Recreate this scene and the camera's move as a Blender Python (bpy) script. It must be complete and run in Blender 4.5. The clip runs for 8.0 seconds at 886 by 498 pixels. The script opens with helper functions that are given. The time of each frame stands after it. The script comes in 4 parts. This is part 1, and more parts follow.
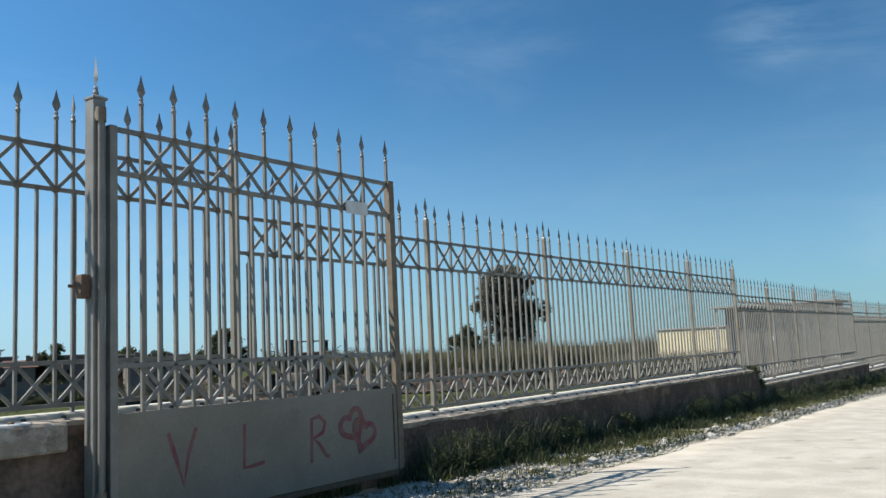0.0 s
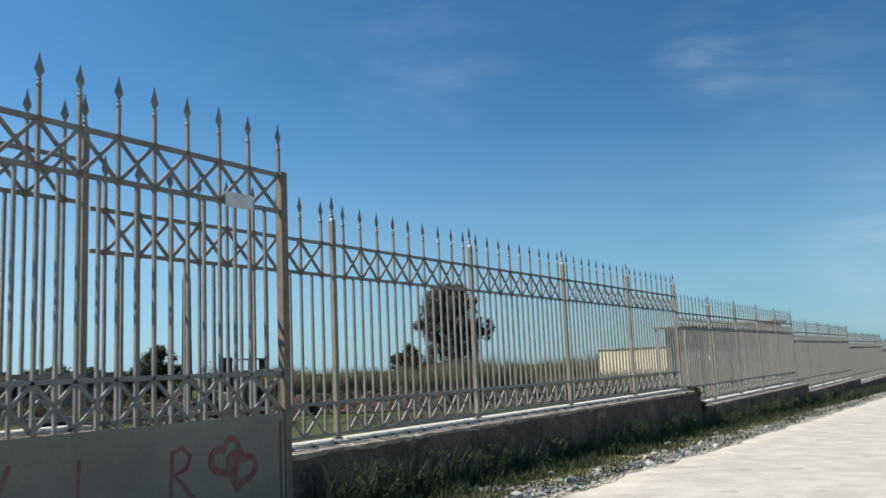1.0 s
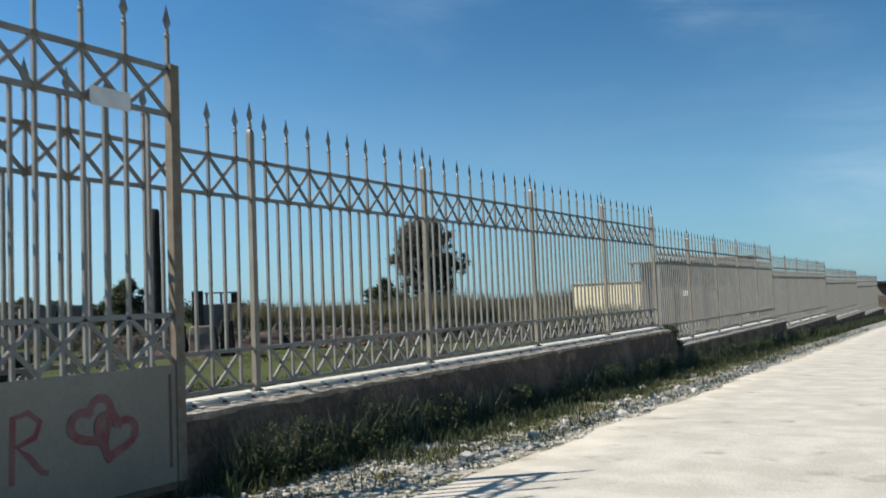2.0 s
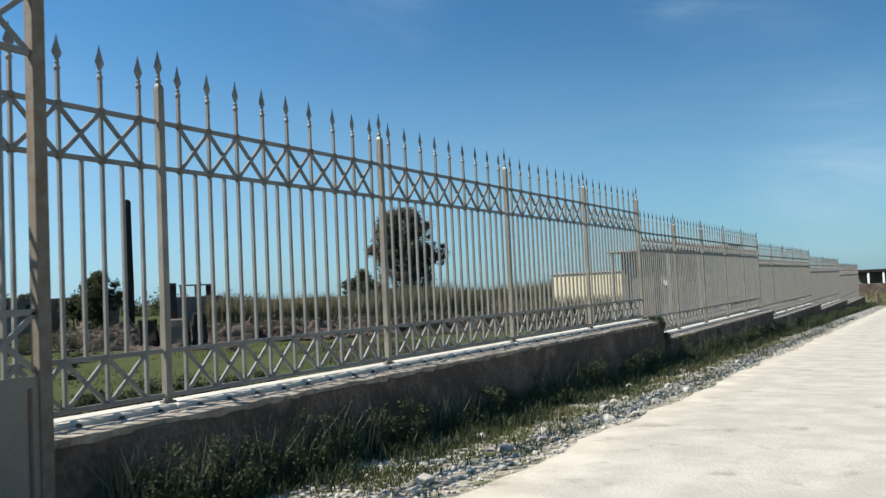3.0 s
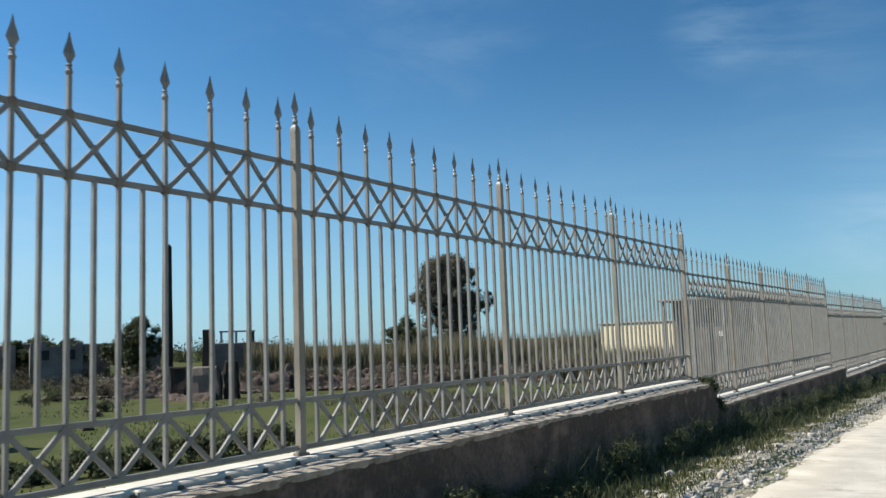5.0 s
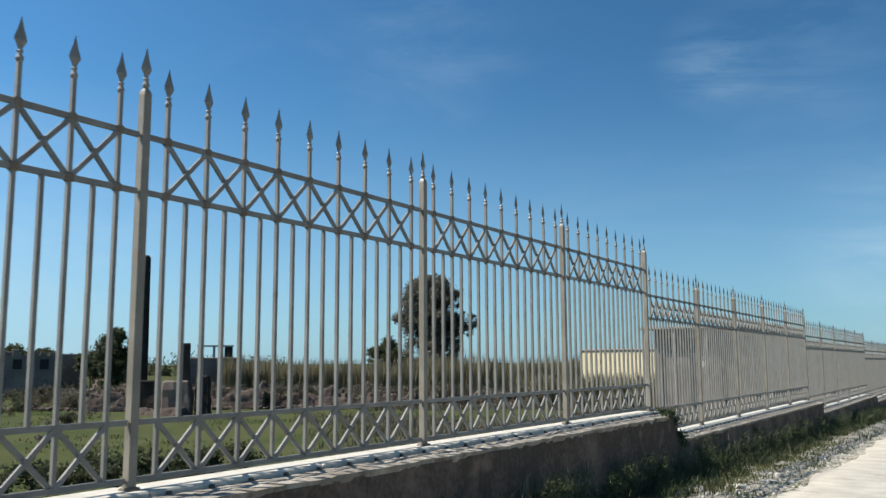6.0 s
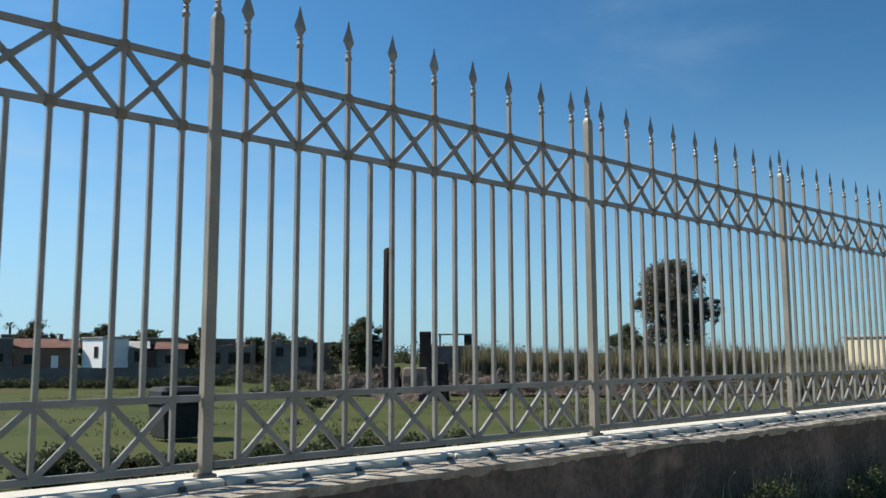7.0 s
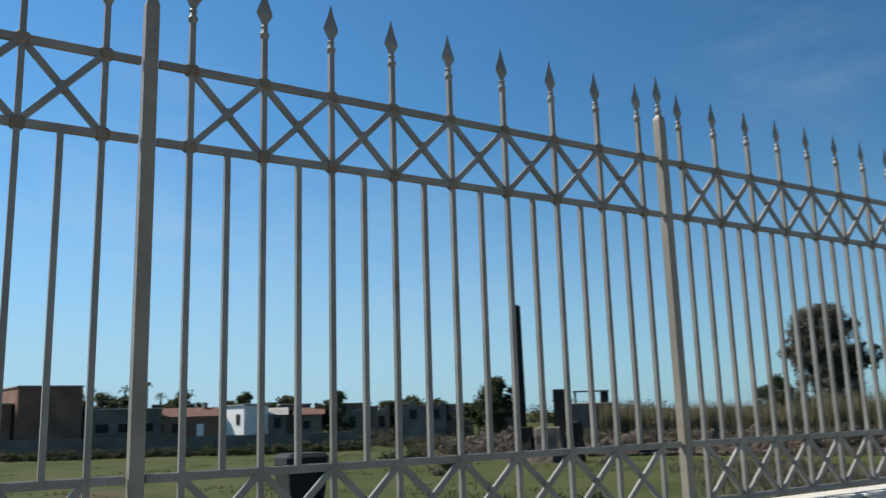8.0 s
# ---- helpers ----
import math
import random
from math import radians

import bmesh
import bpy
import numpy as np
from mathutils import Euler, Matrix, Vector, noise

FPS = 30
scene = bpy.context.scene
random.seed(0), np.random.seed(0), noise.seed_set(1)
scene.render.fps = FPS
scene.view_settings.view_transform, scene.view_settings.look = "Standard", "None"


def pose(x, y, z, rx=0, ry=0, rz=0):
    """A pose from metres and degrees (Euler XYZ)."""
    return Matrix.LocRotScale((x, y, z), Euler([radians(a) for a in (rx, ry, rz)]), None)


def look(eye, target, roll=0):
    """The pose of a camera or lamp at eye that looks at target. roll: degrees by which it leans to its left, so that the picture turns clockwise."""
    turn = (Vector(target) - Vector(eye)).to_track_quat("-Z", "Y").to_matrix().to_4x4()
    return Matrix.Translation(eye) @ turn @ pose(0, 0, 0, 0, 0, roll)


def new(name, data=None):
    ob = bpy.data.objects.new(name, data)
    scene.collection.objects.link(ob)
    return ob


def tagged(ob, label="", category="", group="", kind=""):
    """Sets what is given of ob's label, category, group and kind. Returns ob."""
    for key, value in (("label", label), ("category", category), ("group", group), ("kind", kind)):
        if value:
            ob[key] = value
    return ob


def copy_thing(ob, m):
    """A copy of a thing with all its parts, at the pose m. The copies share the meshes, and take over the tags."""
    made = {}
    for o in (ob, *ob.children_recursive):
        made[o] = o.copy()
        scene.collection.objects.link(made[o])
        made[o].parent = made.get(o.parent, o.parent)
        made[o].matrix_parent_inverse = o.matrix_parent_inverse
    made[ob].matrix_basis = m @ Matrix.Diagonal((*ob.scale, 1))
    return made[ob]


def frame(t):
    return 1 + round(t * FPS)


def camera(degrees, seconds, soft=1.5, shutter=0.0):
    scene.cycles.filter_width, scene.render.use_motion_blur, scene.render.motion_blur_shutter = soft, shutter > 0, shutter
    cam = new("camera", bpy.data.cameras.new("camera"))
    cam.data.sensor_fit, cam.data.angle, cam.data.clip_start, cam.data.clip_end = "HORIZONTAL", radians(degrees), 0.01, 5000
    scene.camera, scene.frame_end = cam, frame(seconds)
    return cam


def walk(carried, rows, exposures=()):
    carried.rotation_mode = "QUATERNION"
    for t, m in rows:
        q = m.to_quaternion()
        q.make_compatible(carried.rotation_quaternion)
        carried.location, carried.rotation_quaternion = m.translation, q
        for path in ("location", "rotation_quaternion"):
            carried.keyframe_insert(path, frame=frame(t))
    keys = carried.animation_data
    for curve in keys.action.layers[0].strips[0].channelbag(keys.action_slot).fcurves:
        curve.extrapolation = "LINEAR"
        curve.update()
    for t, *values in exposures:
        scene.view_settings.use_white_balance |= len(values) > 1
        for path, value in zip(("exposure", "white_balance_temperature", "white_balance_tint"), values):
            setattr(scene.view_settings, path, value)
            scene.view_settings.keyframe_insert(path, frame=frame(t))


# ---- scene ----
cam = camera(54.4, 8.0, soft=1.45, shutter=0.25)
PATH = [
    (0.0, (5.826, -5.020, 0.653), (96.80, 2.69, 35.91)),
    (0.5, (5.668, -4.525, 0.664), (96.38, 2.51, 36.82)),
    (1.0, (5.473, -3.881, 0.641), (97.86, 2.50, 32.26)),
    (1.5, (5.274, -3.259, 0.687), (99.01, 3.24, 32.82)),
    (2.0, (5.010, -2.557, 0.682), (93.44, 2.32, 30.72)),
    (2.2, (4.932, -2.342, 0.708), (92.41, 2.33, 29.81)),
    (3.3, (4.365, -0.975, 0.663), (93.35, 2.88, 29.03)),
    (3.5, (4.258, -0.703, 0.682), (94.22, 3.70, 29.13)),
    (4.0, (4.011, -0.044, 0.710), (96.69, 4.37, 33.67)),
    (4.5, (3.887, 0.564, 0.688), (96.89, 2.80, 34.69)),
    (4.7, (3.877, 0.845, 0.709), (95.94, 2.96, 33.21)),
    (5.8, (3.829, 2.276, 0.662), (97.69, 0.18, 32.67)),
    (6.0, (3.856, 2.467, 0.659), (97.54, 0.28, 31.81)),
    (6.5, (3.750, 3.156, 0.629), (99.67, 0.17, 41.55)),
    (7.0, (3.671, 3.669, 0.555), (96.88, 0.19, 47.73)),
    (7.5, (3.457, 4.238, 0.544), (99.89, 1.44, 50.10)),
    (8.0, (3.218, 4.748, 0.544), (100.92, 1.74, 56.81)),
]
walk(cam, [(t, pose(*e, *a)) for t, e, a in PATH], ((0.0, 0.0), (0.5, 0.0), (1.0, -0.05), (1.5, -0.12), (2.0, -0.05), (3.5, 0.02), (4.5, 0.04), (6.5, -0.02), (7.0, -0.03), (7.5, -0.09), (8.0, -0.18)))

# ---- world, sun, exposure ----
SUN_FROM = Vector((-0.63, -0.62, 1.0)).normalized()
world = bpy.data.worlds.new("sky")
scene.world = world
world.use_nodes = True
wn, wl = world.node_tree.nodes, world.node_tree.links
wn.clear()
sky = wn.new("ShaderNodeTexSky")
sky.sky_type = "NISHITA"
sky.sun_disc = False
sky.sun_elevation = math.asin(SUN_FROM.z)
sky.sun_rotation = math.atan2(SUN_FROM.x, SUN_FROM.y) % (2 * math.pi)
sky.air_density, sky.dust_density, sky.ozone_density = 1.0, 0.5, 4.0
coord = wn.new("ShaderNodeTexCoord")
stretch = wn.new("ShaderNodeMapping")
stretch.inputs["Scale"].default_value = (2.2, 2.2, 7.0)
wl.new(coord.outputs["Generated"], stretch.inputs["Vector"])
wisp = wn.new("ShaderNodeTexNoise")
wisp.inputs["Scale"].default_value, wisp.inputs["Detail"].default_value = 1.7, 7.0
wisp.inputs["Roughness"].default_value, wisp.inputs["Distortion"].default_value = 0.62, 0.6
wl.new(stretch.outputs["Vector"], wisp.inputs["Vector"])
veil = wn.new("ShaderNodeMapRange")
veil.inputs["From Min"].default_value, veil.inputs["From Max"].default_value = 0.52, 0.80
veil.inputs["To Max"].default_value = 0.05
wl.new(wisp.outputs["Fac"], veil.inputs["Value"])
cloudy = wn.new("ShaderNodeMixRGB")
cloudy.inputs["Color2"].default_value = (6.5, 7.4, 8.4, 1)
wl.new(veil.outputs["Result"], cloudy.inputs["Fac"])
tone = wn.new("ShaderNodeMixRGB")
tone.blend_type = "MULTIPLY"
tone.inputs["Fac"].default_value = 1.0
tone.inputs["Color2"].default_value = (0.53, 1.0, 1.19, 1)
wl.new(sky.outputs["Color"], tone.inputs["Color1"])
level = wn.new("ShaderNodeSeparateXYZ")
wl.new(coord.outputs["Generated"], level.inputs["Vector"])
low_air = wn.new("ShaderNodeMapRange")
low_air.interpolation_type = "SMOOTHERSTEP"
for key, value in (("From Min", 0.36), ("From Max", -0.06), ("To Max", 0.92)):
    low_air.inputs[key].default_value = value
wl.new(level.outputs["Z"], low_air.inputs["Value"])
haze = wn.new("ShaderNodeMixRGB")
haze.inputs["Color2"].default_value = (4.7, 7.0, 9.0, 1)
sunward = wn.new("ShaderNodeVectorMath")
sunward.operation = "DOT_PRODUCT"
sunward.inputs[1].default_value = (SUN_FROM.x / SUN_FROM.xy.length, SUN_FROM.y / SUN_FROM.xy.length, 0)
wl.new(coord.outputs["Generated"], sunward.inputs[0])
share_of = wn.new("ShaderNodeMapRange")
for key, value in (("From Min", -0.45), ("From Max", 0.80), ("To Min", 0.38), ("To Max", 1.0)):
    share_of.inputs[key].default_value = value
wl.new(sunward.outputs["Value"], share_of.inputs["Value"])
thick = wn.new("ShaderNodeMath")
thick.operation = "MULTIPLY"
wl.new(low_air.outputs["Result"], thick.inputs[0])
wl.new(share_of.outputs["Result"], thick.inputs[1])
wl.new(thick.outputs["Value"], haze.inputs["Fac"])
near_sun = wn.new("ShaderNodeMapRange")
near_sun.interpolation_type = "SMOOTHSTEP"
for key, value in (("From Min", -0.75), ("From Max", 0.65), ("To Min", 0.81), ("To Max", 1.36)):
    near_sun.inputs[key].default_value = value
wl.new(sunward.outputs["Value"], near_sun.inputs["Value"])
brighter = wn.new("ShaderNodeVectorMath")
brighter.operation = "SCALE"
wl.new(tone.outputs["Color"], brighter.inputs[0])
wl.new(near_sun.outputs["Result"], brighter.inputs["Scale"])
wl.new(brighter.outputs["Vector"], haze.inputs["Color1"])
# wisps of cirrus
sheer = haze.outputs["Color"]
for way, reach, most in (((-0.226, 0.919, 0.322), 0.072, 0.50), ((-0.13, 0.935, 0.33), 0.14, 0.22), ((-0.50, 0.775, 0.388), 0.16, 0.17),
                          ((-0.947, 0.263, 0.186), 0.30, 0.42), ((-0.834, 0.542, 0.105), 0.22, 0.5), ((-0.07, 0.99, 0.10), 0.14, 0.6)):
    off = wn.new("ShaderNodeVectorMath")
    off.operation = "DISTANCE"
    off.inputs[1].default_value = way
    wl.new(coord.outputs["Generated"], off.inputs[0])
    near = wn.new("ShaderNodeMapRange")
    near.interpolation_type = "SMOOTHSTEP"
    for key, value in (("From Min", reach), ("From Max", 0.0), ("To Max", most)):
        near.inputs[key].default_value = value
    wl.new(off.outputs["Value"], near.inputs["Value"])
    torn = wn.new("ShaderNodeMath")
    torn.operation = "MULTIPLY"
    wl.new(near.outputs["Result"], torn.inputs[0])
    patchy = wn.new("ShaderNodeMapRange")
    patchy.inputs["From Min"].default_value, patchy.inputs["From Max"].default_value = 0.38, 0.75
    wl.new(wisp.outputs["Fac"], patchy.inputs["Value"])
    wl.new(patchy.outputs["Result"], torn.inputs[1])
    over_sky = wn.new("ShaderNodeMixRGB")
    over_sky.inputs["Color2"].default_value = (5.0, 7.0, 8.6, 1)
    wl.new(torn.outputs["Value"], over_sky.inputs["Fac"])
    wl.new(sheer, over_sky.inputs["Color1"])
    sheer = over_sky.outputs["Color"]
wl.new(sheer, cloudy.inputs["Color1"])
glow = wn.new("ShaderNodeBackground")
glow.inputs["Strength"].default_value = 0.098
wl.new(cloudy.outputs["Color"], glow.inputs["Color"])
world_out = wn.new("ShaderNodeOutputWorld")
wl.new(glow.outputs["Background"], world_out.inputs["Surface"])

sun = new("sun", bpy.data.lights.new("sun", "SUN"))
sun.data.energy, sun.data.angle, sun.data.color = 7.2, radians(0.53), (1.0, 0.95, 0.86)
sun.matrix_world = look(SUN_FROM * 60, (0, 0, 0))


# ---- materials ----
def material(name, base, rough=0.8, second=None, scale=8.0, amount=0.5, fine=60.0, bump=0.15, bump_size=0.01,
             metal=0.0, stain=None, stain_scale=0.8, stain_low=0.55, stain_high=0.72, per_object=0.0, spec=None):
    """Two colours mixed by coarse and fine noise, with stains of a third colour and a fine relief."""
    m = bpy.data.materials.new(name)
    m.use_nodes = True
    n, l = m.node_tree.nodes, m.node_tree.links
    bsdf = n["Principled BSDF"]
    bsdf.inputs["Roughness"].default_value, bsdf.inputs["Metallic"].default_value = rough, metal
    bsdf.inputs["Specular IOR Level"].default_value = (0.12 if rough >= 0.9 else 0.5) if spec is None else spec
    geo = n.new("ShaderNodeNewGeometry")
    second = second or tuple(c * 0.6 for c in base)
    coarse, grain = n.new("ShaderNodeTexNoise"), n.new("ShaderNodeTexNoise")
    for node, s, d in ((coarse, scale, 6), (grain, fine, 4)):
        node.inputs["Scale"].default_value, node.inputs["Detail"].default_value = s, d
        l.new(geo.outputs["Position"], node.inputs["Vector"])
    add = n.new("ShaderNodeMath")
    add.operation = "MULTIPLY_ADD"
    add.inputs[1].default_value = 0.45
    l.new(grain.outputs["Fac"], add.inputs[0])
    l.new(coarse.outputs["Fac"], add.inputs[2])
    ramp = n.new("ShaderNodeMapRange")
    ramp.inputs["From Min"].default_value, ramp.inputs["From Max"].default_value = 0.55, 0.92
    ramp.inputs["To Max"].default_value = amount * 2
    l.new(add.outputs["Value"], ramp.inputs["Value"])
    mix = n.new("ShaderNodeMixRGB")
    mix.inputs["Color1"].default_value, mix.inputs["Color2"].default_value = (*base, 1), (*second, 1)
    l.new(ramp.outputs["Result"], mix.inputs["Fac"])
    colour = mix.outputs["Color"]
    if stain:
        blot = n.new("ShaderNodeTexNoise")
        blot.inputs["Scale"].default_value, blot.inputs["Detail"].default_value = stain_scale, 8
        blot.inputs["Roughness"].default_value = 0.65
        l.new(geo.outputs["Position"], blot.inputs["Vector"])
        cut = n.new("ShaderNodeMapRange")
        cut.inputs["From Min"].default_value, cut.inputs["From Max"].default_value = stain_low, stain_high
        l.new(blot.outputs["Fac"], cut.inputs["Value"])
        over = n.new("ShaderNodeMixRGB")
        over.inputs["Color2"].default_value = (*stain, 1)
        l.new(cut.outputs["Result"], over.inputs["Fac"])
        l.new(colour, over.inputs["Color1"])
        colour = over.outputs["Color"]
    if per_object:
        info = n.new("ShaderNodeObjectInfo")
        shift = n.new("ShaderNodeHueSaturation")
        level = n.new("ShaderNodeMapRange")
        level.inputs["To Min"].default_value, level.inputs["To Max"].default_value = 1 - per_object, 1 + per_object
        l.new(info.outputs["Random"], level.inputs["Value"])
        l.new(level.outputs["Result"], shift.inputs["Value"])
        l.new(colour, shift.inputs["Color"])
        colour = shift.outputs["Color"]
    l.new(colour, bsdf.inputs["Base Color"])
    if bump:
        relief = n.new("ShaderNodeBump")
        relief.inputs["Strength"].default_value, relief.inputs["Distance"].default_value = bump, bump_size
        l.new(add.outputs["Value"], relief.inputs["Height"])
        l.new(relief.outputs["Normal"], bsdf.inputs["Normal"])
    return m


def leafy(name, dark, light, rough=0.6):
    """Leaves: each one its own shade between two greens, and some light through them."""
    m = bpy.data.materials.new(name)
    m.use_nodes = True
    n, l = m.node_tree.nodes, m.node_tree.links
    bsdf = n["Principled BSDF"]
    bsdf.inputs["Roughness"].default_value = rough
    bsdf.inputs["Specular IOR Level"].default_value = 0.2
    geo = n.new("ShaderNodeNewGeometry")
    mix = n.new("ShaderNodeMixRGB")
    mix.inputs["Color1"].default_value, mix.inputs["Color2"].default_value = (*dark, 1), (*light, 1)
    l.new(geo.outputs["Random Per Island"], mix.inputs["Fac"])
    l.new(mix.outputs["Color"], bsdf.inputs["Base Color"])
    thin = n.new("ShaderNodeBsdfTranslucent")
    l.new(mix.outputs["Color"], thin.inputs["Color"])
    both = n.new("ShaderNodeMixShader")
    both.inputs["Fac"].default_value = 0.35
    l.new(bsdf.outputs["BSDF"], both.inputs[1])
    l.new(thin.outputs["BSDF"], both.inputs[2])
    l.new(both.outputs["Shader"], n["Material Output"].inputs["Surface"])
    return m


PAINT = material("taupe_paint", (0.212, 0.200, 0.176), 0.42, (0.155, 0.145, 0.126), 5, 0.6, 90, 0.10, 0.002,
                 stain=(0.13, 0.08, 0.05), stain_scale=7, stain_low=0.62, stain_high=0.74, per_object=0.08)
POSTPAINT = material("beige_paint", (0.225, 0.197, 0.155), 0.45, (0.165, 0.143, 0.110), 4, 0.6, 90, 0.10, 0.002,
                     stain=(0.20, 0.12, 0.07), stain_scale=6, stain_low=0.6, stain_high=0.75, per_object=0.06)
RUSTY = material("rusted_paint", (0.13, 0.092, 0.058), 0.7, (0.165, 0.140, 0.105), 14, 0.6, 120, 0.25, 0.002)
SHEET = material("grey_sheet", (0.225, 0.200, 0.158), 0.6, (0.175, 0.154, 0.120), 2.5, 0.5, 40, 0.05, 0.003,
                 stain=(0.14, 0.12, 0.10), stain_scale=3, stain_low=0.6, stain_high=0.8)
SPRAY = material("red_spray", (0.19, 0.04, 0.045), 0.7, (0.20, 0.095, 0.08), 9, 0.7, 60, 0.0)
PLATE = material("white_plate", (0.62, 0.62, 0.60), 0.4, (0.5, 0.5, 0.48), 12, 0.5)
COPING = material("pale_coping", (0.58, 0.54, 0.46), 0.85, (0.45, 0.415, 0.35), 6, 0.5, 70, 0.3, 0.004,
                  stain=(0.30, 0.27, 0.22), stain_scale=5, stain_low=0.62, stain_high=0.8)
LEDGE = material("weathered_ledge", (0.44, 0.39, 0.32), 0.95, (0.27, 0.23, 0.185), 7, 0.7, 60, 0.8, 0.012,
                 stain=(0.16, 0.135, 0.11), stain_scale=6, stain_low=0.54, stain_high=0.66)
WALL = material("stained_render", (0.200, 0.143, 0.110), 0.95, (0.092, 0.070, 0.055), 1.6, 0.8, 24, 0.9, 0.03,
                stain=(0.27, 0.185, 0.14), stain_scale=1.6, stain_low=0.58, stain_high=0.72)
ROAD = material("dusty_road", (0.50, 0.46, 0.39), 0.95, (0.40, 0.365, 0.305), 2.4, 0.7, 40, 0.8, 0.015,
                stain=(0.25, 0.222, 0.18), stain_scale=1.9, stain_low=0.58, stain_high=0.72)
VERGE = material("stony_verge", (0.44, 0.40, 0.325), 1.0, (0.30, 0.265, 0.20), 3, 0.7, 40, 0.9, 0.03,
                 stain=(0.085, 0.095, 0.035), stain_scale=1.8, stain_low=0.48, stain_high=0.62)
FIELD = material("field_grass", (0.040, 0.053, 0.013), 1.0, (0.064, 0.070, 0.023), 0.22, 0.8, 2.2, 1.0, 0.10,
                 stain=(0.085, 0.066, 0.038), stain_scale=0.11, stain_low=0.57, stain_high=0.72)
STONE = material("grey_stone", (0.52, 0.49, 0.43), 0.95, (0.33, 0.305, 0.26), 20, 0.6, 120, 0.5, 0.01)
RUBBLE = material("ruin_stone", (0.140, 0.104, 0.085), 0.95, (0.080, 0.062, 0.051), 1.3, 0.8, 7, 1.0, 0.10,
                  stain=(0.22, 0.165, 0.13), stain_scale=0.7, stain_low=0.58, stain_high=0.7)
DARKBRICK = material("dark_brick", (0.040, 0.033, 0.029), 0.95, (0.025, 0.021, 0.019), 1.2, 0.6, 8, 0.6, 0.05)
PLASTER = material("old_plaster", (0.215, 0.182, 0.156), 0.9, (0.135, 0.114, 0.098), 0.4, 0.6, 5, 0.2, 0.02)
PINKISH = material("pink_plaster", (0.20, 0.158, 0.132), 0.9, (0.13, 0.100, 0.084), 0.5, 0.6, 5, 0.3, 0.03)
WHITEWASH = material("whitewash", (0.84, 0.83, 0.80), 0.8, (0.8, 0.79, 0.76), 0.6, 0.4, 5, 0.1, 0.01)
OCHRE = material("ochre_plaster", (0.62, 0.53, 0.34), 0.9, (0.54, 0.46, 0.30), 0.5, 0.5, 5, 0.1, 0.01)
BROWNWALL = material("brown_block", (0.25, 0.150, 0.108), 0.9, (0.18, 0.105, 0.078), 0.4, 0.6, 5, 0.2, 0.02)
TILES = material("red_roof", (0.19, 0.10, 0.078), 0.9, (0.13, 0.075, 0.06), 0.8, 0.6, 8, 0.4, 0.03)
CONCRETE = material("bare_concrete", (0.36, 0.34, 0.31), 0.9, (0.27, 0.26, 0.24), 0.5, 0.6, 6, 0.2, 0.02)
DARKGLASS = material("dark_window", (0.014, 0.014, 0.015), 0.5, (0.022, 0.022, 0.022), 2, 0.5, 9, 0.0, spec=0.2)
BARK = material("bark", (0.11, 0.085, 0.06), 0.95, (0.06, 0.05, 0.04), 3, 0.7, 20, 0.8, 0.04)
BLACK = material("black_plastic", (0.012, 0.013, 0.013), 0.85, (0.02, 0.02, 0.02), 6, 0.5, 30, 0.1, 0.005)
IRON = material("rusty_iron", (0.10, 0.075, 0.06), 0.7, (0.16, 0.10, 0.06), 20, 0.6, 90, 0.3, 0.003, metal=0.4)
DRYLEAF = leafy("dull_leaf", (0.13, 0.115, 0.08), (0.26, 0.23, 0.165))
DULLLEAF = leafy("grey_green_leaf", (0.085, 0.080, 0.058), (0.190, 0.175, 0.130))
SHRUB = leafy("shrub_leaf", (0.042, 0.050, 0.025), (0.095, 0.105, 0.05))
REED = leafy("reed_blade", (0.11, 0.10, 0.055), (0.25, 0.21, 0.125))
WEED = leafy("weed_blade", (0.038, 0.052, 0.024), (0.11, 0.125, 0.062))
TUFT = leafy("tuft_blade", (0.040, 0.045, 0.014), (0.072, 0.070, 0.027))
BRUSH = leafy("dead_brush", (0.070, 0.060, 0.040), (0.155, 0.132, 0.095))
STALK = leafy("weed_stalk", (0.07, 0.08, 0.045), (0.23, 0.23, 0.15))
SCRUB = leafy("scrub_leaf", (0.05, 0.052, 0.030), (0.125, 0.115, 0.075))
MOSS = leafy("verge_blade", (0.085, 0.098, 0.030), (0.200, 0.195, 0.075))
STRAW = leafy("dry_blade", (0.16, 0.14, 0.07), (0.30, 0.26, 0.15))


# ---- mesh helpers ----
def thing(name, label, category, at=(0, 0, 0), group="", kind=""):
    ob = new(name)
    ob.location = at
    ob.empty_display_size = 0.1
    return tagged(ob, label, category, group, kind)


def part(name, bm, mat, parent=None, label="", smooth=False):
    me = bpy.data.meshes.new(name)
    bm.to_mesh(me)
    bm.free()
    me.materials.append(mat)
    if smooth:
        me.polygons.foreach_set("use_smooth", [True] * len(me.polygons))
    return share(name, me, parent, label)


def share(name, me, parent=None, label="", at=(0, 0, 0)):
    ob = new(name, me)
    ob.parent = parent
    ob.location = at
    if label:
        ob["label"] = label
    return ob


def box(bm, lo, hi, bevel=0.0):
    lo, hi = Vector(lo), Vector(hi)
    made = bmesh.ops.create_cube(bm, size=1.0, matrix=Matrix.Translation((lo + hi) / 2) @ Matrix.Diagonal((*(hi - lo), 1)))
    if bevel:
        edges = list({e for v in made["verts"] for e in v.link_edges})
        bmesh.ops.bevel(bm, geom=edges, offset=bevel, segments=1, affect="EDGES", profile=0.5)
    return bm


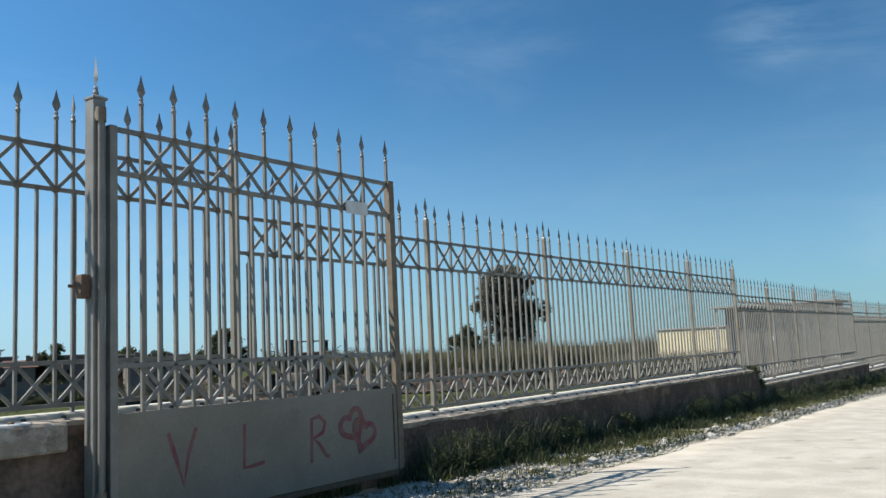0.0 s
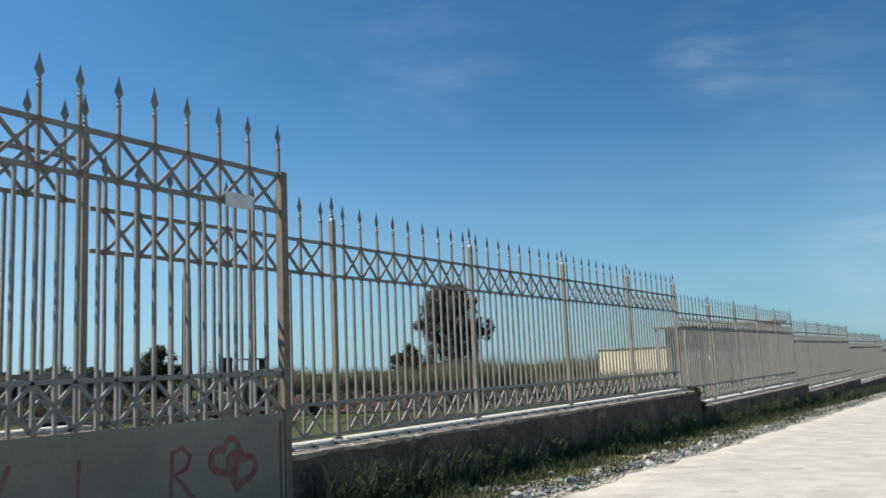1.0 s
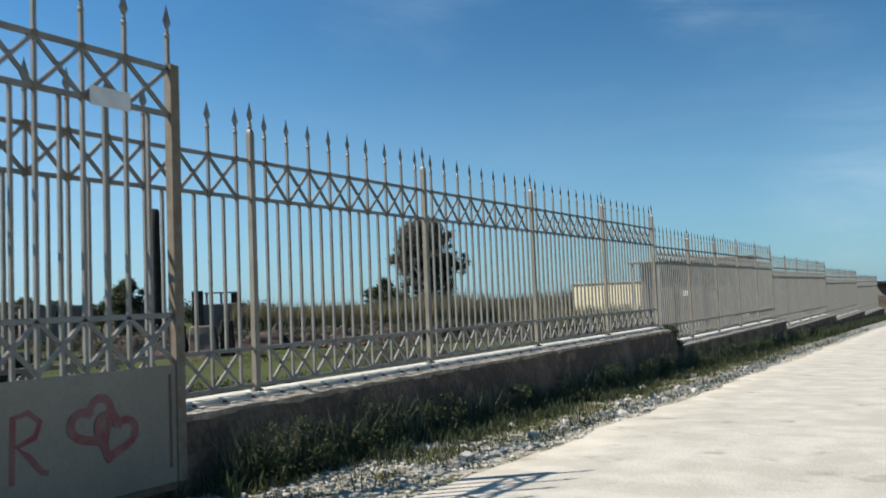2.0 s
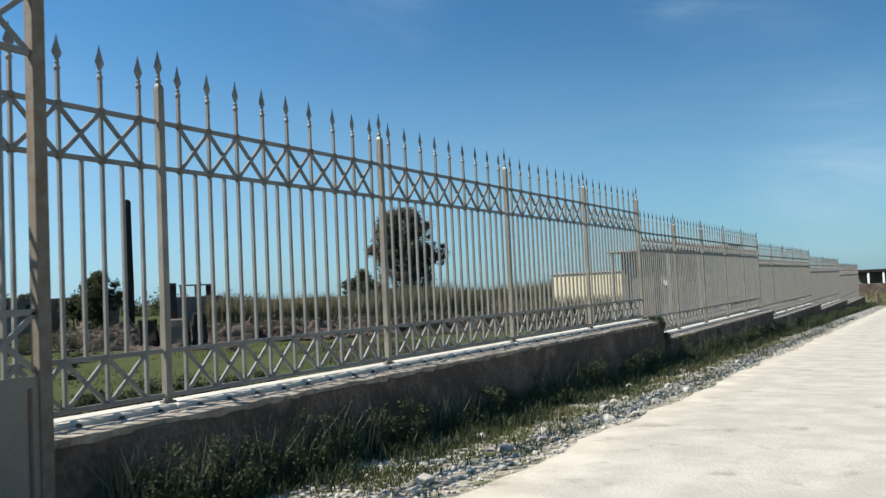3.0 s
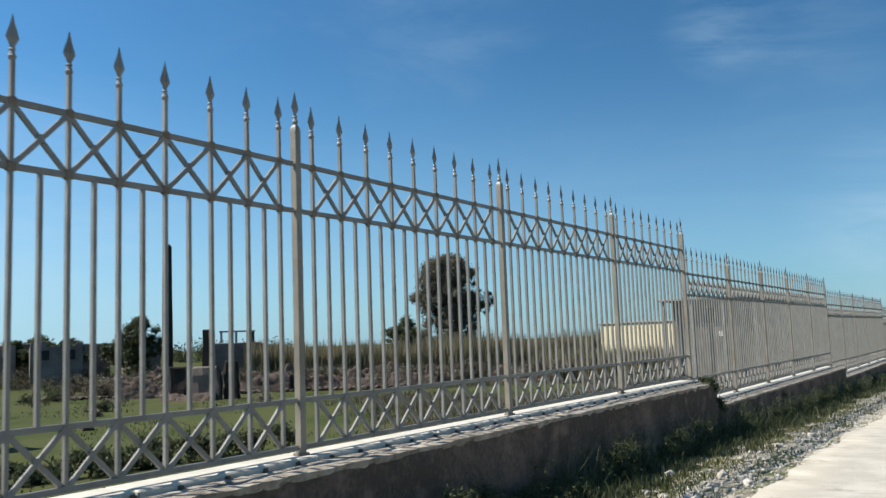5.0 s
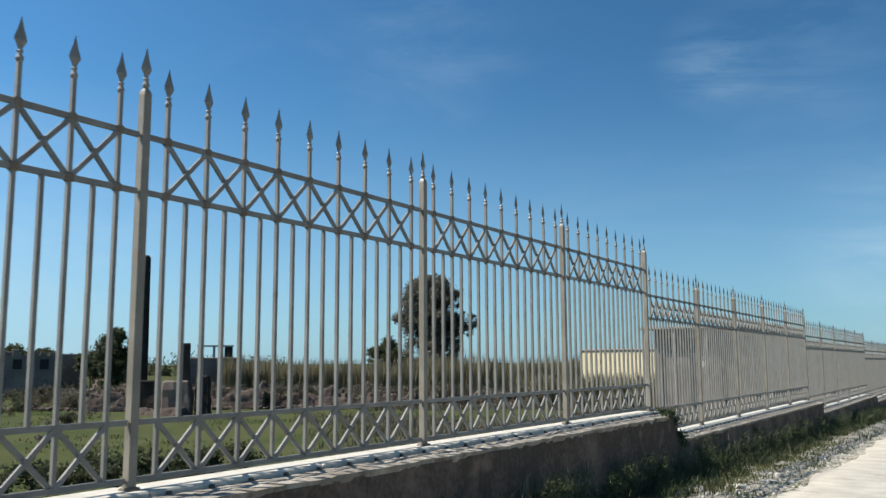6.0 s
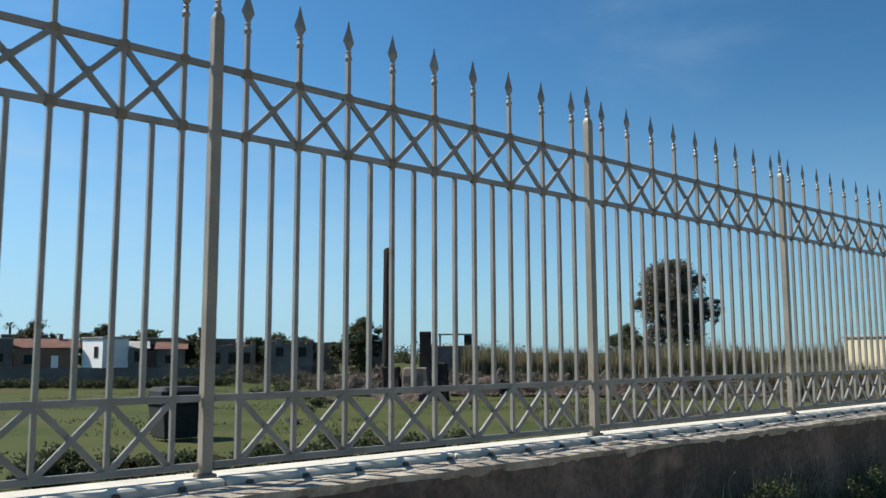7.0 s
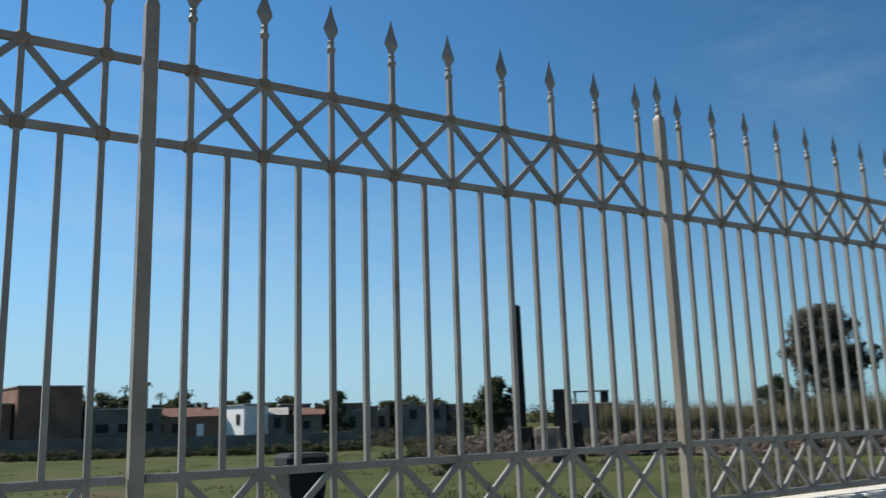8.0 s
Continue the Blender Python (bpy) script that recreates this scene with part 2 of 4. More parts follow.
def rod(bm, a, b, r, r2=None, sides=8, turn=0.0):
    """A round or square bar from a to b."""
    a, b = Vector(a), Vector(b)
    way = (b - a).to_track_quat("Z", "Y").to_matrix().to_4x4()
    m = Matrix.Translation((a + b) / 2) @ way @ Matrix.Rotation(turn, 4, "Z")
    bmesh.ops.create_cone(bm, cap_ends=sides == 4, segments=sides, radius1=r, radius2=r if r2 is None else r2,
                          depth=(b - a).length, matrix=m)
    return bm


def lathe(bm, rings, sides=10, centre=(0, 0), square=False):
    """A turned shape from (radius, height) rings."""
    loops = []
    for r, z in rings:
        loops.append([bm.verts.new((centre[0] + r * math.cos(2 * math.pi * (i + 0.5 * square) / sides),
                                    centre[1] + r * math.sin(2 * math.pi * (i + 0.5 * square) / sides), z)) for i in range(sides)])
    for lo, hi in zip(loops, loops[1:]):
        for i in range(sides):
            bm.faces.new((lo[i], lo[(i + 1) % sides], hi[(i + 1) % sides], hi[i]))
    bm.faces.new(list(reversed(loops[0])))
    bm.faces.new(loops[-1])
    return bm


def mesh_from(name, verts, faces, mat, smooth=False):
    me = bpy.data.meshes.new(name)
    me.from_pydata(verts, [], faces)
    me.materials.append(mat)
    if smooth:
        me.polygons.foreach_set("use_smooth", [True] * len(me.polygons))
    me.update()
    return me


def blades(name, places, heights, widths, lean, mat, rng):
    """Bent grass blades, two quads and a tip each."""
    n = len(places)
    a = rng.uniform(0, 2 * np.pi, n)
    side = np.stack([np.cos(a), np.sin(a), np.zeros(n)], 1) * widths[:, None] / 2
    b = rng.uniform(0, 2 * np.pi, n)
    tilt = np.stack([np.cos(b), np.sin(b), np.zeros(n)], 1) * (heights * lean * rng.uniform(0.2, 1, n))[:, None]
    up = np.stack([np.zeros(n), np.zeros(n), heights], 1)
    mid, tip = places + up * 0.55 + tilt * 0.3, places + up + tilt
    v = np.stack([places - side, places + side, mid + side * 0.8, mid - side * 0.8, tip], 1).reshape(-1, 3)
    k = np.arange(n) * 5
    quads = np.stack([k, k + 1, k + 2, k + 3], 1).tolist()
    tris = np.stack([k + 3, k + 2, k + 4], 1).tolist()
    return mesh_from(name, v.tolist(), quads + tris, mat)


def leaves(name, clumps, count, size, mat, rng):
    """Small leaf sprays filling a set of clumps (centre, radius), denser at their skin."""
    weight = np.array([r ** 2 for _, r in clumps])
    pick = rng.choice(len(clumps), count, p=weight / weight.sum())
    centre = np.array([c for c, _ in clumps])[pick]
    radius = np.array([r for _, r in clumps])[pick]
    d = rng.normal(size=(count, 3))
    d /= np.linalg.norm(d, axis=1)[:, None]
    p = centre + d * (radius * np.minimum(np.abs(rng.normal(0.55, 0.42, count)), 1.7))[:, None] * np.array([1, 1, 0.85])
    u = rng.normal(size=(count, 3))
    u /= np.linalg.norm(u, axis=1)[:, None]
    w = np.cross(u, rng.normal(size=(count, 3)))
    w /= np.linalg.norm(w, axis=1)[:, None]
    s = (size * rng.uniform(0.5, 1.3, count))[:, None]
    v = np.stack([p - u * s, p - w * s * 0.45, p + u * s, p + w * s * 0.45], 1).reshape(-1, 3)
    k = np.arange(count) * 4
    return mesh_from(name, v.tolist(), np.stack([k, k + 1, k + 2, k + 3], 1).tolist(), mat)


# ---- ground, road, verge ----
FIELD_Z = -2.9


def street(y):
    """Height of the street, which falls away along the fence."""
    return -0.56 - 0.02 * max(-40.0, min(75.0, y))


def ground_z(x, y):
    s = street(y)
    k = min(1.0, max(0.0, (-x - 1.0) / 9.0))
    k = k * k * (3 - 2 * k)
    bumps = 0.12 * noise.noise((x * 0.11, y * 0.11, 0)) + 0.03 * noise.noise((x * 0.6, y * 0.6, 3))
    far = max(0.0, min(1.0, (-x - 85) / 40.0)) * 1.6
    return s * (1 - k) + (FIELD_Z + bumps + far) * k - 0.02


def grid_line(stops):
    out = []
    for a, b, n in stops:
        out += [a + (b - a) * i / n for i in range(n)]
    return out + [stops[-1][1]]


xs = grid_line([(-2600, -200, 10), (-200, -90, 16), (-90, -12, 52), (-12, 2, 28), (2, 20, 12), (20, 200, 10), (200, 2600, 8)])
ys = grid_line([(-2600, -200, 8), (-200, -20, 14), (-20, 90, 90), (90, 220, 18), (220, 2600, 10)])
bm = bmesh.new()
rows = [[bm.verts.new((x, y, ground_z(x, y))) for x in xs] for y in ys]
for j in range(len(ys) - 1):
    for i in range(len(xs) - 1):
        bm.faces.new((rows[j][i], rows[j][i + 1], rows[j + 1][i + 1], rows[j + 1][i]))
tagged(part("ground", bm, FIELD, smooth=True), "green field grass with bare earth patches", "ground", kind="structure")


def strip(name, x0, x1, y0, y1, lift, mat, nx, step, rough_edge, label, category):
    """A ragged-edged layer that lies on the street."""
    bm = bmesh.new()
    rows = []
    count = int((y1 - y0) / step)
    for j in range(count + 1):
        y = y0 + (y1 - y0) * j / count
        a = x0 + rough_edge * (noise.noise((y * 0.9, 1.7, 0)) + 0.5 * noise.noise((y * 3.1, 4.2, 0)))
        row = []
        for i in range(nx + 1):
            x = a + (x1 - a) * i / nx
            z = street(y) + lift + 0.005 * noise.noise((x * 0.8, y * 0.8, 9))
            row.append(bm.verts.new((x, y, z)))
        rows.append(row)
    for lo, hi in zip(rows, rows[1:]):
        for i in range(nx):
            bm.faces.new((lo[i], lo[i + 1], hi[i + 1], hi[i]))
    edge = [r[0] for r in rows]
    low = [bm.verts.new((v.co.x - 0.03, v.co.y, v.co.z - 0.06)) for v in edge]
    for i in range(count):
        bm.faces.new((edge[i], edge[i + 1], low[i + 1], low[i]))
    return tagged(part(name, bm, mat, smooth=True), label, category, kind="structure")


strip("verge", 0.2, 2.3, -24, 72, 0.0, VERGE, 14, 0.25, 0.0, "stony earth verge with thin grass beside the wall", "verge")
strip("road", 1.95, 13.0, -40, 76, 0.03, ROAD, 22, 0.2, 0.14, "pale dusty unpaved road beside the fence", "road")

# ---- fence ----
PITCH, TIP, RAIL_TOP, RAIL_MID, RAIL_LOW, RAIL_FOOT = 2.8, 2.345, 1.915, 1.60, 0.355, 0.055
BAR = 0.0158  # half the diagonal of a square bar
SPEARS = (0.160, 0.459, 0.764, 1.067, 1.378, 1.694, 2.008, 2.318, 2.626)
GAP = 0.30625
ODD_SPEARS = (0.178, 0.470, 0.772, 1.081, 1.385, 1.696, 2.038, 2.342, 2.634)  # the second panel, set out by hand


def spearhead(bm, z, tip, x=0.0, y=0.0, wide=0.036):
    """A forged spear point: collar, neck and four-faced blade."""
    lathe(bm, [(0.012, z - 0.005), (0.019, z + 0.006), (0.021, z + 0.016), (0.015, z + 0.026), (0.012, z + 0.04), (0.017, z + 0.048),
               (0.013, z + 0.056)], 10, (x, y))
    span = tip - z - 0.056
    profile = [(0.010, 0.0), (0.55 * wide, 0.13), (wide, 0.30), (0.86 * wide, 0.42), (0.45 * wide, 0.66), (0.16 * wide, 0.9), (0.002, 1.0)]
    loops = []
    for r, k in profile:
        zz = z + 0.056 + span * k
        loops.append([bm.verts.new((x + 0.42 * r, y, zz)), bm.verts.new((x, y + r, zz)),
                      bm.verts.new((x - 0.42 * r, y, zz)), bm.verts.new((x, y - r, zz))])
    for lo, hi in zip(loops, loops[1:]):
        for i in range(4):
            bm.faces.new((lo[i], lo[(i + 1) % 4], hi[(i + 1) % 4], hi[i]))
    bm.faces.new(loops[-1])
    bm.faces.new(list(reversed(loops[0])))
    return bm


def mesh_of(name, bm, mat, smooth=False):
    me = bpy.data.meshes.new(name)
    bm.to_mesh(me)
    bm.free()
    me.materials.append(mat)
    if smooth:
        me.polygons.foreach_set("use_smooth", [True] * len(me.polygons))
    return me


def flat_bar(bm, a, b, half_deep, half_high):
    """A rectangular bar in the fence's plane from a to b."""
    a, b = Vector(a), Vector(b)
    along = (b - a).normalized()
    out = Vector((1, 0, 0))
    up = along.cross(out)
    ends = []
    for c in (a, b):
        ends.append([bm.verts.new(c + out * sx * half_deep + up * su * half_high) for sx, su in ((-1, -1), (1, -1), (1, 1), (-1, 1))])
    for i in range(4):
        bm.faces.new((ends[0][i], ends[0][(i + 1) % 4], ends[1][(i + 1) % 4], ends[1][i]))
    bm.faces.new(list(reversed(ends[0])))
    bm.faces.new(ends[1])
    return bm


spear_mesh = mesh_of("spear_bar", rod(bmesh.new(), (0, 0, RAIL_FOOT), (0, 0, TIP - 0.225), BAR, sides=4, turn=radians(45)), PAINT)
head_mesh = mesh_of("spearhead", spearhead(bmesh.new(), TIP - 0.225, TIP), PAINT)
picket_mesh = mesh_of("picket", rod(bmesh.new(), (0, 0, RAIL_LOW), (0, 0, RAIL_MID), BAR, sides=4, turn=radians(45)), PAINT)


def cross_mesh(z0, z1, width):
    bm = bmesh.new()
    flat_bar(bm, (0.006, 0, z0), (0.006, width, z1), 0.008, 0.013)
    flat_bar(bm, (-0.006, 0, z1), (-0.006, width, z0), 0.008, 0.013)
    lathe(bm, [(0.022, (z0 + z1) / 2 - 0.02), (0.022, (z0 + z1) / 2 + 0.02)], 6, (0, width / 2))
    return mesh_of("cross_brace", bm, PAINT)


cross_top, cross_low = cross_mesh(RAIL_MID, RAIL_TOP, GAP), cross_mesh(RAIL_FOOT, RAIL_LOW, GAP)
anchor_mesh = mesh_of("anchor", box(bmesh.new(), (0.10, -0.017, -0.050), (0.134, 0.017, -0.010), 0.006), IRON)
rail_mesh = mesh_of("rail", box(bmesh.new(), (-0.011, 0.034, -0.016), (0.011, PITCH - 0.034, 0.016), 0.003), PAINT)
joint_mesh = mesh_of("weld", box(bmesh.new(), (-0.018, -0.026, -0.024), (0.018, 0.026, 0.024), 0.008), RUSTY)

def iron_fence(spears):
    ob = thing("iron_fence", "taupe painted wrought-iron fence panel with spear bars and crossed braces", "fence", group="fence panels")
    for z in (RAIL_TOP, RAIL_MID, RAIL_LOW, RAIL_FOOT):
        share("rail", rail_mesh, ob, at=(0, 0, z))
    for i, y in enumerate(spears):
        bar = share("spear_bar", spear_mesh, ob, at=(0, y, 0))
        share("spearhead", head_mesh, bar)
        share("anchor", anchor_mesh, bar, "rusted anchor stub under the coping")
        for z in (RAIL_TOP, RAIL_MID):
            share("weld", joint_mesh, bar, "rusted welded joint", at=(0, 0, z))
        if i < 8:
            gap = spears[i + 1] - y
            share("picket", picket_mesh, ob, at=(0, y + gap / 2, 0))
            for me in (cross_top, cross_low):
                share("cross_brace", me, ob, at=(0, y, 0)).scale.y = gap / GAP
    return ob


panel = iron_fence(SPEARS)
post = thing("fence_post", "square taupe iron fence post with a spear point and rust", "fence post", group="fence posts")
bm = box(bmesh.new(), (-0.026, -0.026, -0.02), (0.026, 0.026, 2.15), 0.003)
lathe(bm, [(0.034, 2.15), (0.031, 2.165), (0.012, 2.19)], 4, (0, 0), True)
part("shaft", bm, POSTPAINT, post)
part("spearhead", spearhead(bmesh.new(), 2.19, 2.42), PAINT, post)
part("foot", box(bmesh.new(), (-0.04, -0.04, -0.022), (0.045, 0.04, 0.02), 0.006), RUSTY, post, "rusted foot plate")

# sections of five panels: start, end, height of the coping
SECTIONS = [(-14.0, 0.0, 0.35), (0.0, 14.0, 0.0), (14.0, 26.4, -0.34), (26.4, 39.6, -0.60), (39.6, 53.6, -0.85), (53.6, 69.0, -1.10)]
UNEVEN = {0.0: (2.81, 5.55, 8.38, 11.2, 13.96), -14.0: (-10.7, -8.0, -5.32, -2.66, -0.02)}
first = True
for y0, y1, z in SECTIONS:
    posts = UNEVEN.get(y0, tuple(y0 + (y1 - y0) / 5 * (i + 1) for i in range(5)))
    start = y0
    for y in posts:
        run, stand = panel, post
        if not first:
            run = iron_fence(ODD_SPEARS) if start == 2.81 else copy_thing(panel, Matrix())
            stand = copy_thing(post, Matrix())
        first = False
        run.location, run.scale = (0, start, z), (1, (y - start) / PITCH, 1)
        stand.location = (0, y, z)
        start = y

# ---- boundary wall ----
for k, (y0, y1, z) in enumerate(SECTIONS):
    bm = bmesh.new()
    foot = street(y1) - 0.3
    n_y, n_z = 70, 8
    skin = []
    for j in range(n_y + 1):
        y = y0 + (y1 - y0) * j / n_y
        col = []
        for i in range(n_z + 1):
            zz = foot + (z - 0.07 - foot) * i / n_z
            lump = 0.028 * noise.noise((y * 1.3, zz * 1.6, 2)) + 0.014 * noise.noise((y * 5, zz * 5, 7))
            col.append(bm.verts.new((0.36 + lump, y, zz)))
        col.append(bm.verts.new((-0.14, y, z - 0.07)))
        col.append(bm.verts.new((-0.14, y, foot)))
        skin.append(col)
    for a, b in zip(skin, skin[1:]):
        for i in range(len(a) - 1):
            bm.faces.new((a[i], b[i], b[i + 1], a[i + 1]))
    bm.faces.new(skin[0])
    bm.faces.new(list(reversed(skin[-1])))
    wall = part("wall_%d" % (k + 1), bm, WALL)
    tagged(wall, "low stained masonry wall under the iron fence", "wall", kind="structure")
    bm = bmesh.new()
    strips = []
    for j in range(281):
        y = y0 + (y1 - y0) * j / 280
        lip = 0.385 + 0.022 * noise.noise((y * 2.3, 5, k)) + 0.02 * noise.noise((y * 9, 1, k))
        col = [bm.verts.new((lip - 0.03, y, z - 0.085 + 0.02 * noise.noise((y * 6, 8, k)))), bm.verts.new((lip - 0.012, y, z - 0.038 + 0.012 * noise.noise((y * 4, 2, k))))]
        for i in range(1, 7):
            x = lip - 0.012 - (lip - 0.09) * i / 6
            col.append(bm.verts.new((x, y, z - 0.030 + 0.012 * noise.noise((x * 7, y * 2.2, k)) + 0.008 * noise.noise((x * 31, y * 23, k)))))
        col.append(bm.verts.new((0.07, y, z - 0.07)))
        strips.append(col)
    for a, b in zip(strips, strips[1:]):
        for i in range(len(a) - 1):
            bm.faces.new((a[i], b[i], b[i + 1], a[i + 1]))
    bm.faces.new(strips[0])
    bm.faces.new(list(reversed(strips[-1])))
    part("ledge", bm, LEDGE, wall, "crumbling grey mortar ledge")
    y = y0
    while y < y1 - 0.05:
        end = min(y1, y + 1.4)
        part("coping_slab", box(bmesh.new(), (-0.17, y + 0.004, z - 0.075), (0.115, end - 0.004, z + 0.004), 0.010), COPING, wall)
        y = end

# ---- gate leaf folded back along the fence ----
GX, GY0, GY1 = 0.56, -1.60, 1.505
G_TOP, G_MID, G_LOW, G_SHEET, G_FOOT, G_TIP = 2.31, 2.0, 0.66, 0.34, -0.42, 2.75
leaf = thing("gate_leaf", "taupe iron gate leaf with a sheet panel, folded open", "gate", (GX, 0, 0))
part("stile", box(bmesh.new(), (-0.03, GY0, G_FOOT), (0.03, GY0 + 0.06, G_TOP + 0.02), 0.004), PAINT, leaf)
part("stile", box(bmesh.new(), (-0.035, GY1 - 0.075, G_FOOT), (0.035, GY1, G_TOP + 0.03), 0.004), RUSTY, leaf, "rust-browned closing stile")
for z in (G_TOP, G_MID, G_LOW):
    part("rail", box(bmesh.new(), (-0.014, GY0 + 0.06, z - 0.018), (0.014, GY1 - 0.075, z + 0.018), 0.003), PAINT, leaf)
G_BARS = (-1.33, -1.05, -0.747, -0.455, -0.152, 0.152, 0.455, 0.77, 1.085, 1.435)
g_gap = 0.3
g_head = mesh_of("spearhead", spearhead(bmesh.new(), G_TIP - 0.23, G_TIP), PAINT)
g_bar = mesh_of("spear_bar", rod(bmesh.new(), (0, 0, G_SHEET), (0, 0, G_TIP - 0.23), 0.0170, sides=4, turn=radians(45)), PAINT)
g_stub = mesh_of("spear_stub", rod(bmesh.new(), (0, 0, G_TOP + 0.03), (0, 0, G_TIP - 0.23), 0.0170, sides=4, turn=radians(45)), PAINT)
g_picket = mesh_of("picket", rod(bmesh.new(), (0, 0, G_SHEET), (0, 0, G_MID), 0.0160, sides=4, turn=radians(45)), PAINT)
g_top, g_low = cross_mesh(G_MID, G_TOP, g_gap), cross_mesh(G_SHEET + 0.02, G_LOW, g_gap)
for i, y in enumerate(G_BARS):
    bar = share("spear_bar", g_bar if i < 9 else g_stub, leaf, at=(0, y, 0))
    share("spearhead", g_head, bar)
    if i < 9:
        for z in (G_TOP, G_MID):
            share("weld", joint_mesh, bar, "rusted welded joint", at=(0, 0, z))
        gap = G_BARS[i + 1] - y
        share("picket", g_picket, leaf, at=(0, y + gap / 2, 0))
        for me in (g_top, g_low):
            share("cross_brace", me, leaf, at=(0, y, 0)).scale.y = gap / g_gap
bm = box(bmesh.new(), (0.006, GY0 + 0.05, G_FOOT), (0.022, GY1 - 0.002, G_SHEET), 0.003)
sheet = part("sheet_panel", bm, SHEET, leaf, "dull grey sheet-metal panel")
part("seam", box(bmesh.new(), (0.022, GY1 - 0.135, G_FOOT + 0.10), (0.030, GY1 - 0.115, G_SHEET - 0.06), 0.003), IRON, sheet)
part("foot_rail", box(bmesh.new(), (-0.025, GY0 + 0.05, G_FOOT - 0.05), (0.018, GY1 - 0.08, G_FOOT - 0.002), 0.004), IRON, leaf, "rusted bottom rail")
part("name_plate", box(bmesh.new(), (0.030, 0.80, 1.955), (0.036, 1.10, 2.075), 0.002), PLATE, leaf, "small white metal plate")


def stroke(bm, points, width, x):
    """A sprayed line through (y, z) points, laid on the sheet."""
    pts = [Vector((0, a, b)) for a, b in points]
    left, right = [], []
    for i, p in enumerate(pts):
        d = (pts[min(i + 1, len(pts) - 1)] - pts[max(i - 1, 0)]).normalized()
        s = Vector((0, -d.z, d.y)) * width / 2 * (1 + 0.25 * noise.noise((p.y * 17, p.z * 17, 0)))
        x += 0.00025
        left.append(bm.verts.new((x, p.y + s.y, p.z + s.z)))
        right.append(bm.verts.new((x, p.y - s.y, p.z - s.z)))
    for i in range(len(pts) - 1):
        bm.faces.new((left[i], left[i + 1], right[i + 1], right[i]))
    return bm


def heart(cy, cz, size, turn):
    out = []
    for i in range(25):
        a = 2 * math.pi * i / 24
        u = 16 * math.sin(a) ** 3 / 16
        w = (13 * math.cos(a) - 5 * math.cos(2 * a) - 2 * math.cos(3 * a) - math.cos(4 * a)) / 16
        out.append((cy + size * (u * math.cos(turn) - w * math.sin(turn)), cz + size * (u * math.sin(turn) + w * math.cos(turn))))
    return out


SX = 0.0235
part("graffiti_v", stroke(bmesh.new(), [(-1.14, 0.17), (-1.08, 0.0), (-1.01, -0.21), (-0.97, 0.0), (-0.90, 0.19)], 0.034, SX), SPRAY, sheet, "red sprayed letter V")
part("graffiti_l", stroke(bmesh.new(), [(-0.44, 0.17), (-0.445, 0.0), (-0.45, -0.16), (-0.36, -0.155), (-0.24, -0.14)], 0.03, SX), SPRAY, sheet, "red sprayed letter L")
part("graffiti_r", stroke(bmesh.new(), [(0.28, -0.22), (0.285, -0.05), (0.29, 0.14), (0.38, 0.16), (0.45, 0.10), (0.42, 0.02), (0.31, -0.02),
                                        (0.38, -0.08), (0.46, -0.18), (0.50, -0.19)], 0.036, SX), SPRAY, sheet, "red sprayed letter R")
part("graffiti_heart", stroke(bmesh.new(), heart(0.80, 0.045, 0.15, 0.5), 0.05, SX), SPRAY, sheet, "red sprayed heart")
part("graffiti_heart", stroke(bmesh.new(), heart(0.95, -0.045, 0.145, -0.35), 0.05, SX + 0.001), SPRAY, sheet, "red sprayed heart")

gate_post = thing("gate_post", "tall square taupe gate post with hinges and a spear point", "gate post", (0.52, -1.665, 0))
bm = box(bmesh.new(), (-0.055, -0.05, street(-1.7) - 0.2), (0.055, 0.042, 2.50), 0.006)
lathe(bm, [(0.080, 2.50), (0.080, 2.515), (0.02, 2.54)], 4, (0, 0), True)
part("shaft", bm, PAINT, gate_post)
part("spearhead", spearhead(bmesh.new(), 2.54, 2.82), PAINT, gate_post).rotation_euler = (0, 0, radians(78))
for z in (2.38, -0.2):
    bm = rod(bmesh.new(), (0.085, -0.015, z - 0.05), (0.085, -0.015, z + 0.05), 0.035, sides=12)
    box(bm, (0.05, -0.045, z - 0.03), (0.09, 0.015, z + 0.03), 0.004)
    part("hinge", bm, RUSTY, gate_post, "rusted barrel hinge")
part("pivot_rod", rod(bmesh.new(), (0.085, -0.015, -0.55), (0.085, -0.015, 2.40), 0.02, sides=10), PAINT, gate_post, smooth=True)
bm = box(bmesh.new(), (-0.05, -0.12, 1.12), (0.03, -0.056, 1.28), 0.006)
rod(bm, (-0.01, -0.15, 1.2), (-0.01, -0.19, 1.2), 0.012)
part("latch", bm, IRON, gate_post, "rusted lock latch")

bm = bmesh.new()
for y in (-7.4, -6.0, -4.6, -3.2):
    box(bm, (0.13, y + 0.006, 0.12), (0.44, y + 1.394, 0.31), 0.015)
slab = part("kerb_slab", bm, LEDGE)
tagged(slab, "thick grey concrete slabs capping the wall beside the gate", "slab", kind="structure")
lid = thing("round_lid", "flat grey round metal lid lying on the slab", "lid", (0.30, -2.12, 0.31))
part("plate", lathe(bmesh.new(), [(0.12, -0.002), (0.12, 0.012), (0.105, 0.018), (0.10, 0.014)], 20), PLATE, lid)
part("knob", lathe(bmesh.new(), [(0.02, 0.012), (0.022, 0.024), (0.012, 0.03)], 10), IRON, lid)

lone = thing("iron_bar", "single spear-topped iron bar standing beside the gate post", "fence bar", (0, -1.52, 0.35))
bar = part("spear_bar", rod(bmesh.new(), (0, 0, -0.01), (0, 0, TIP - 0.225), BAR, sides=4, turn=radians(45)), PAINT, lone)
share("spearhead", head_mesh, bar).rotation_euler = (0, 0, radians(60))

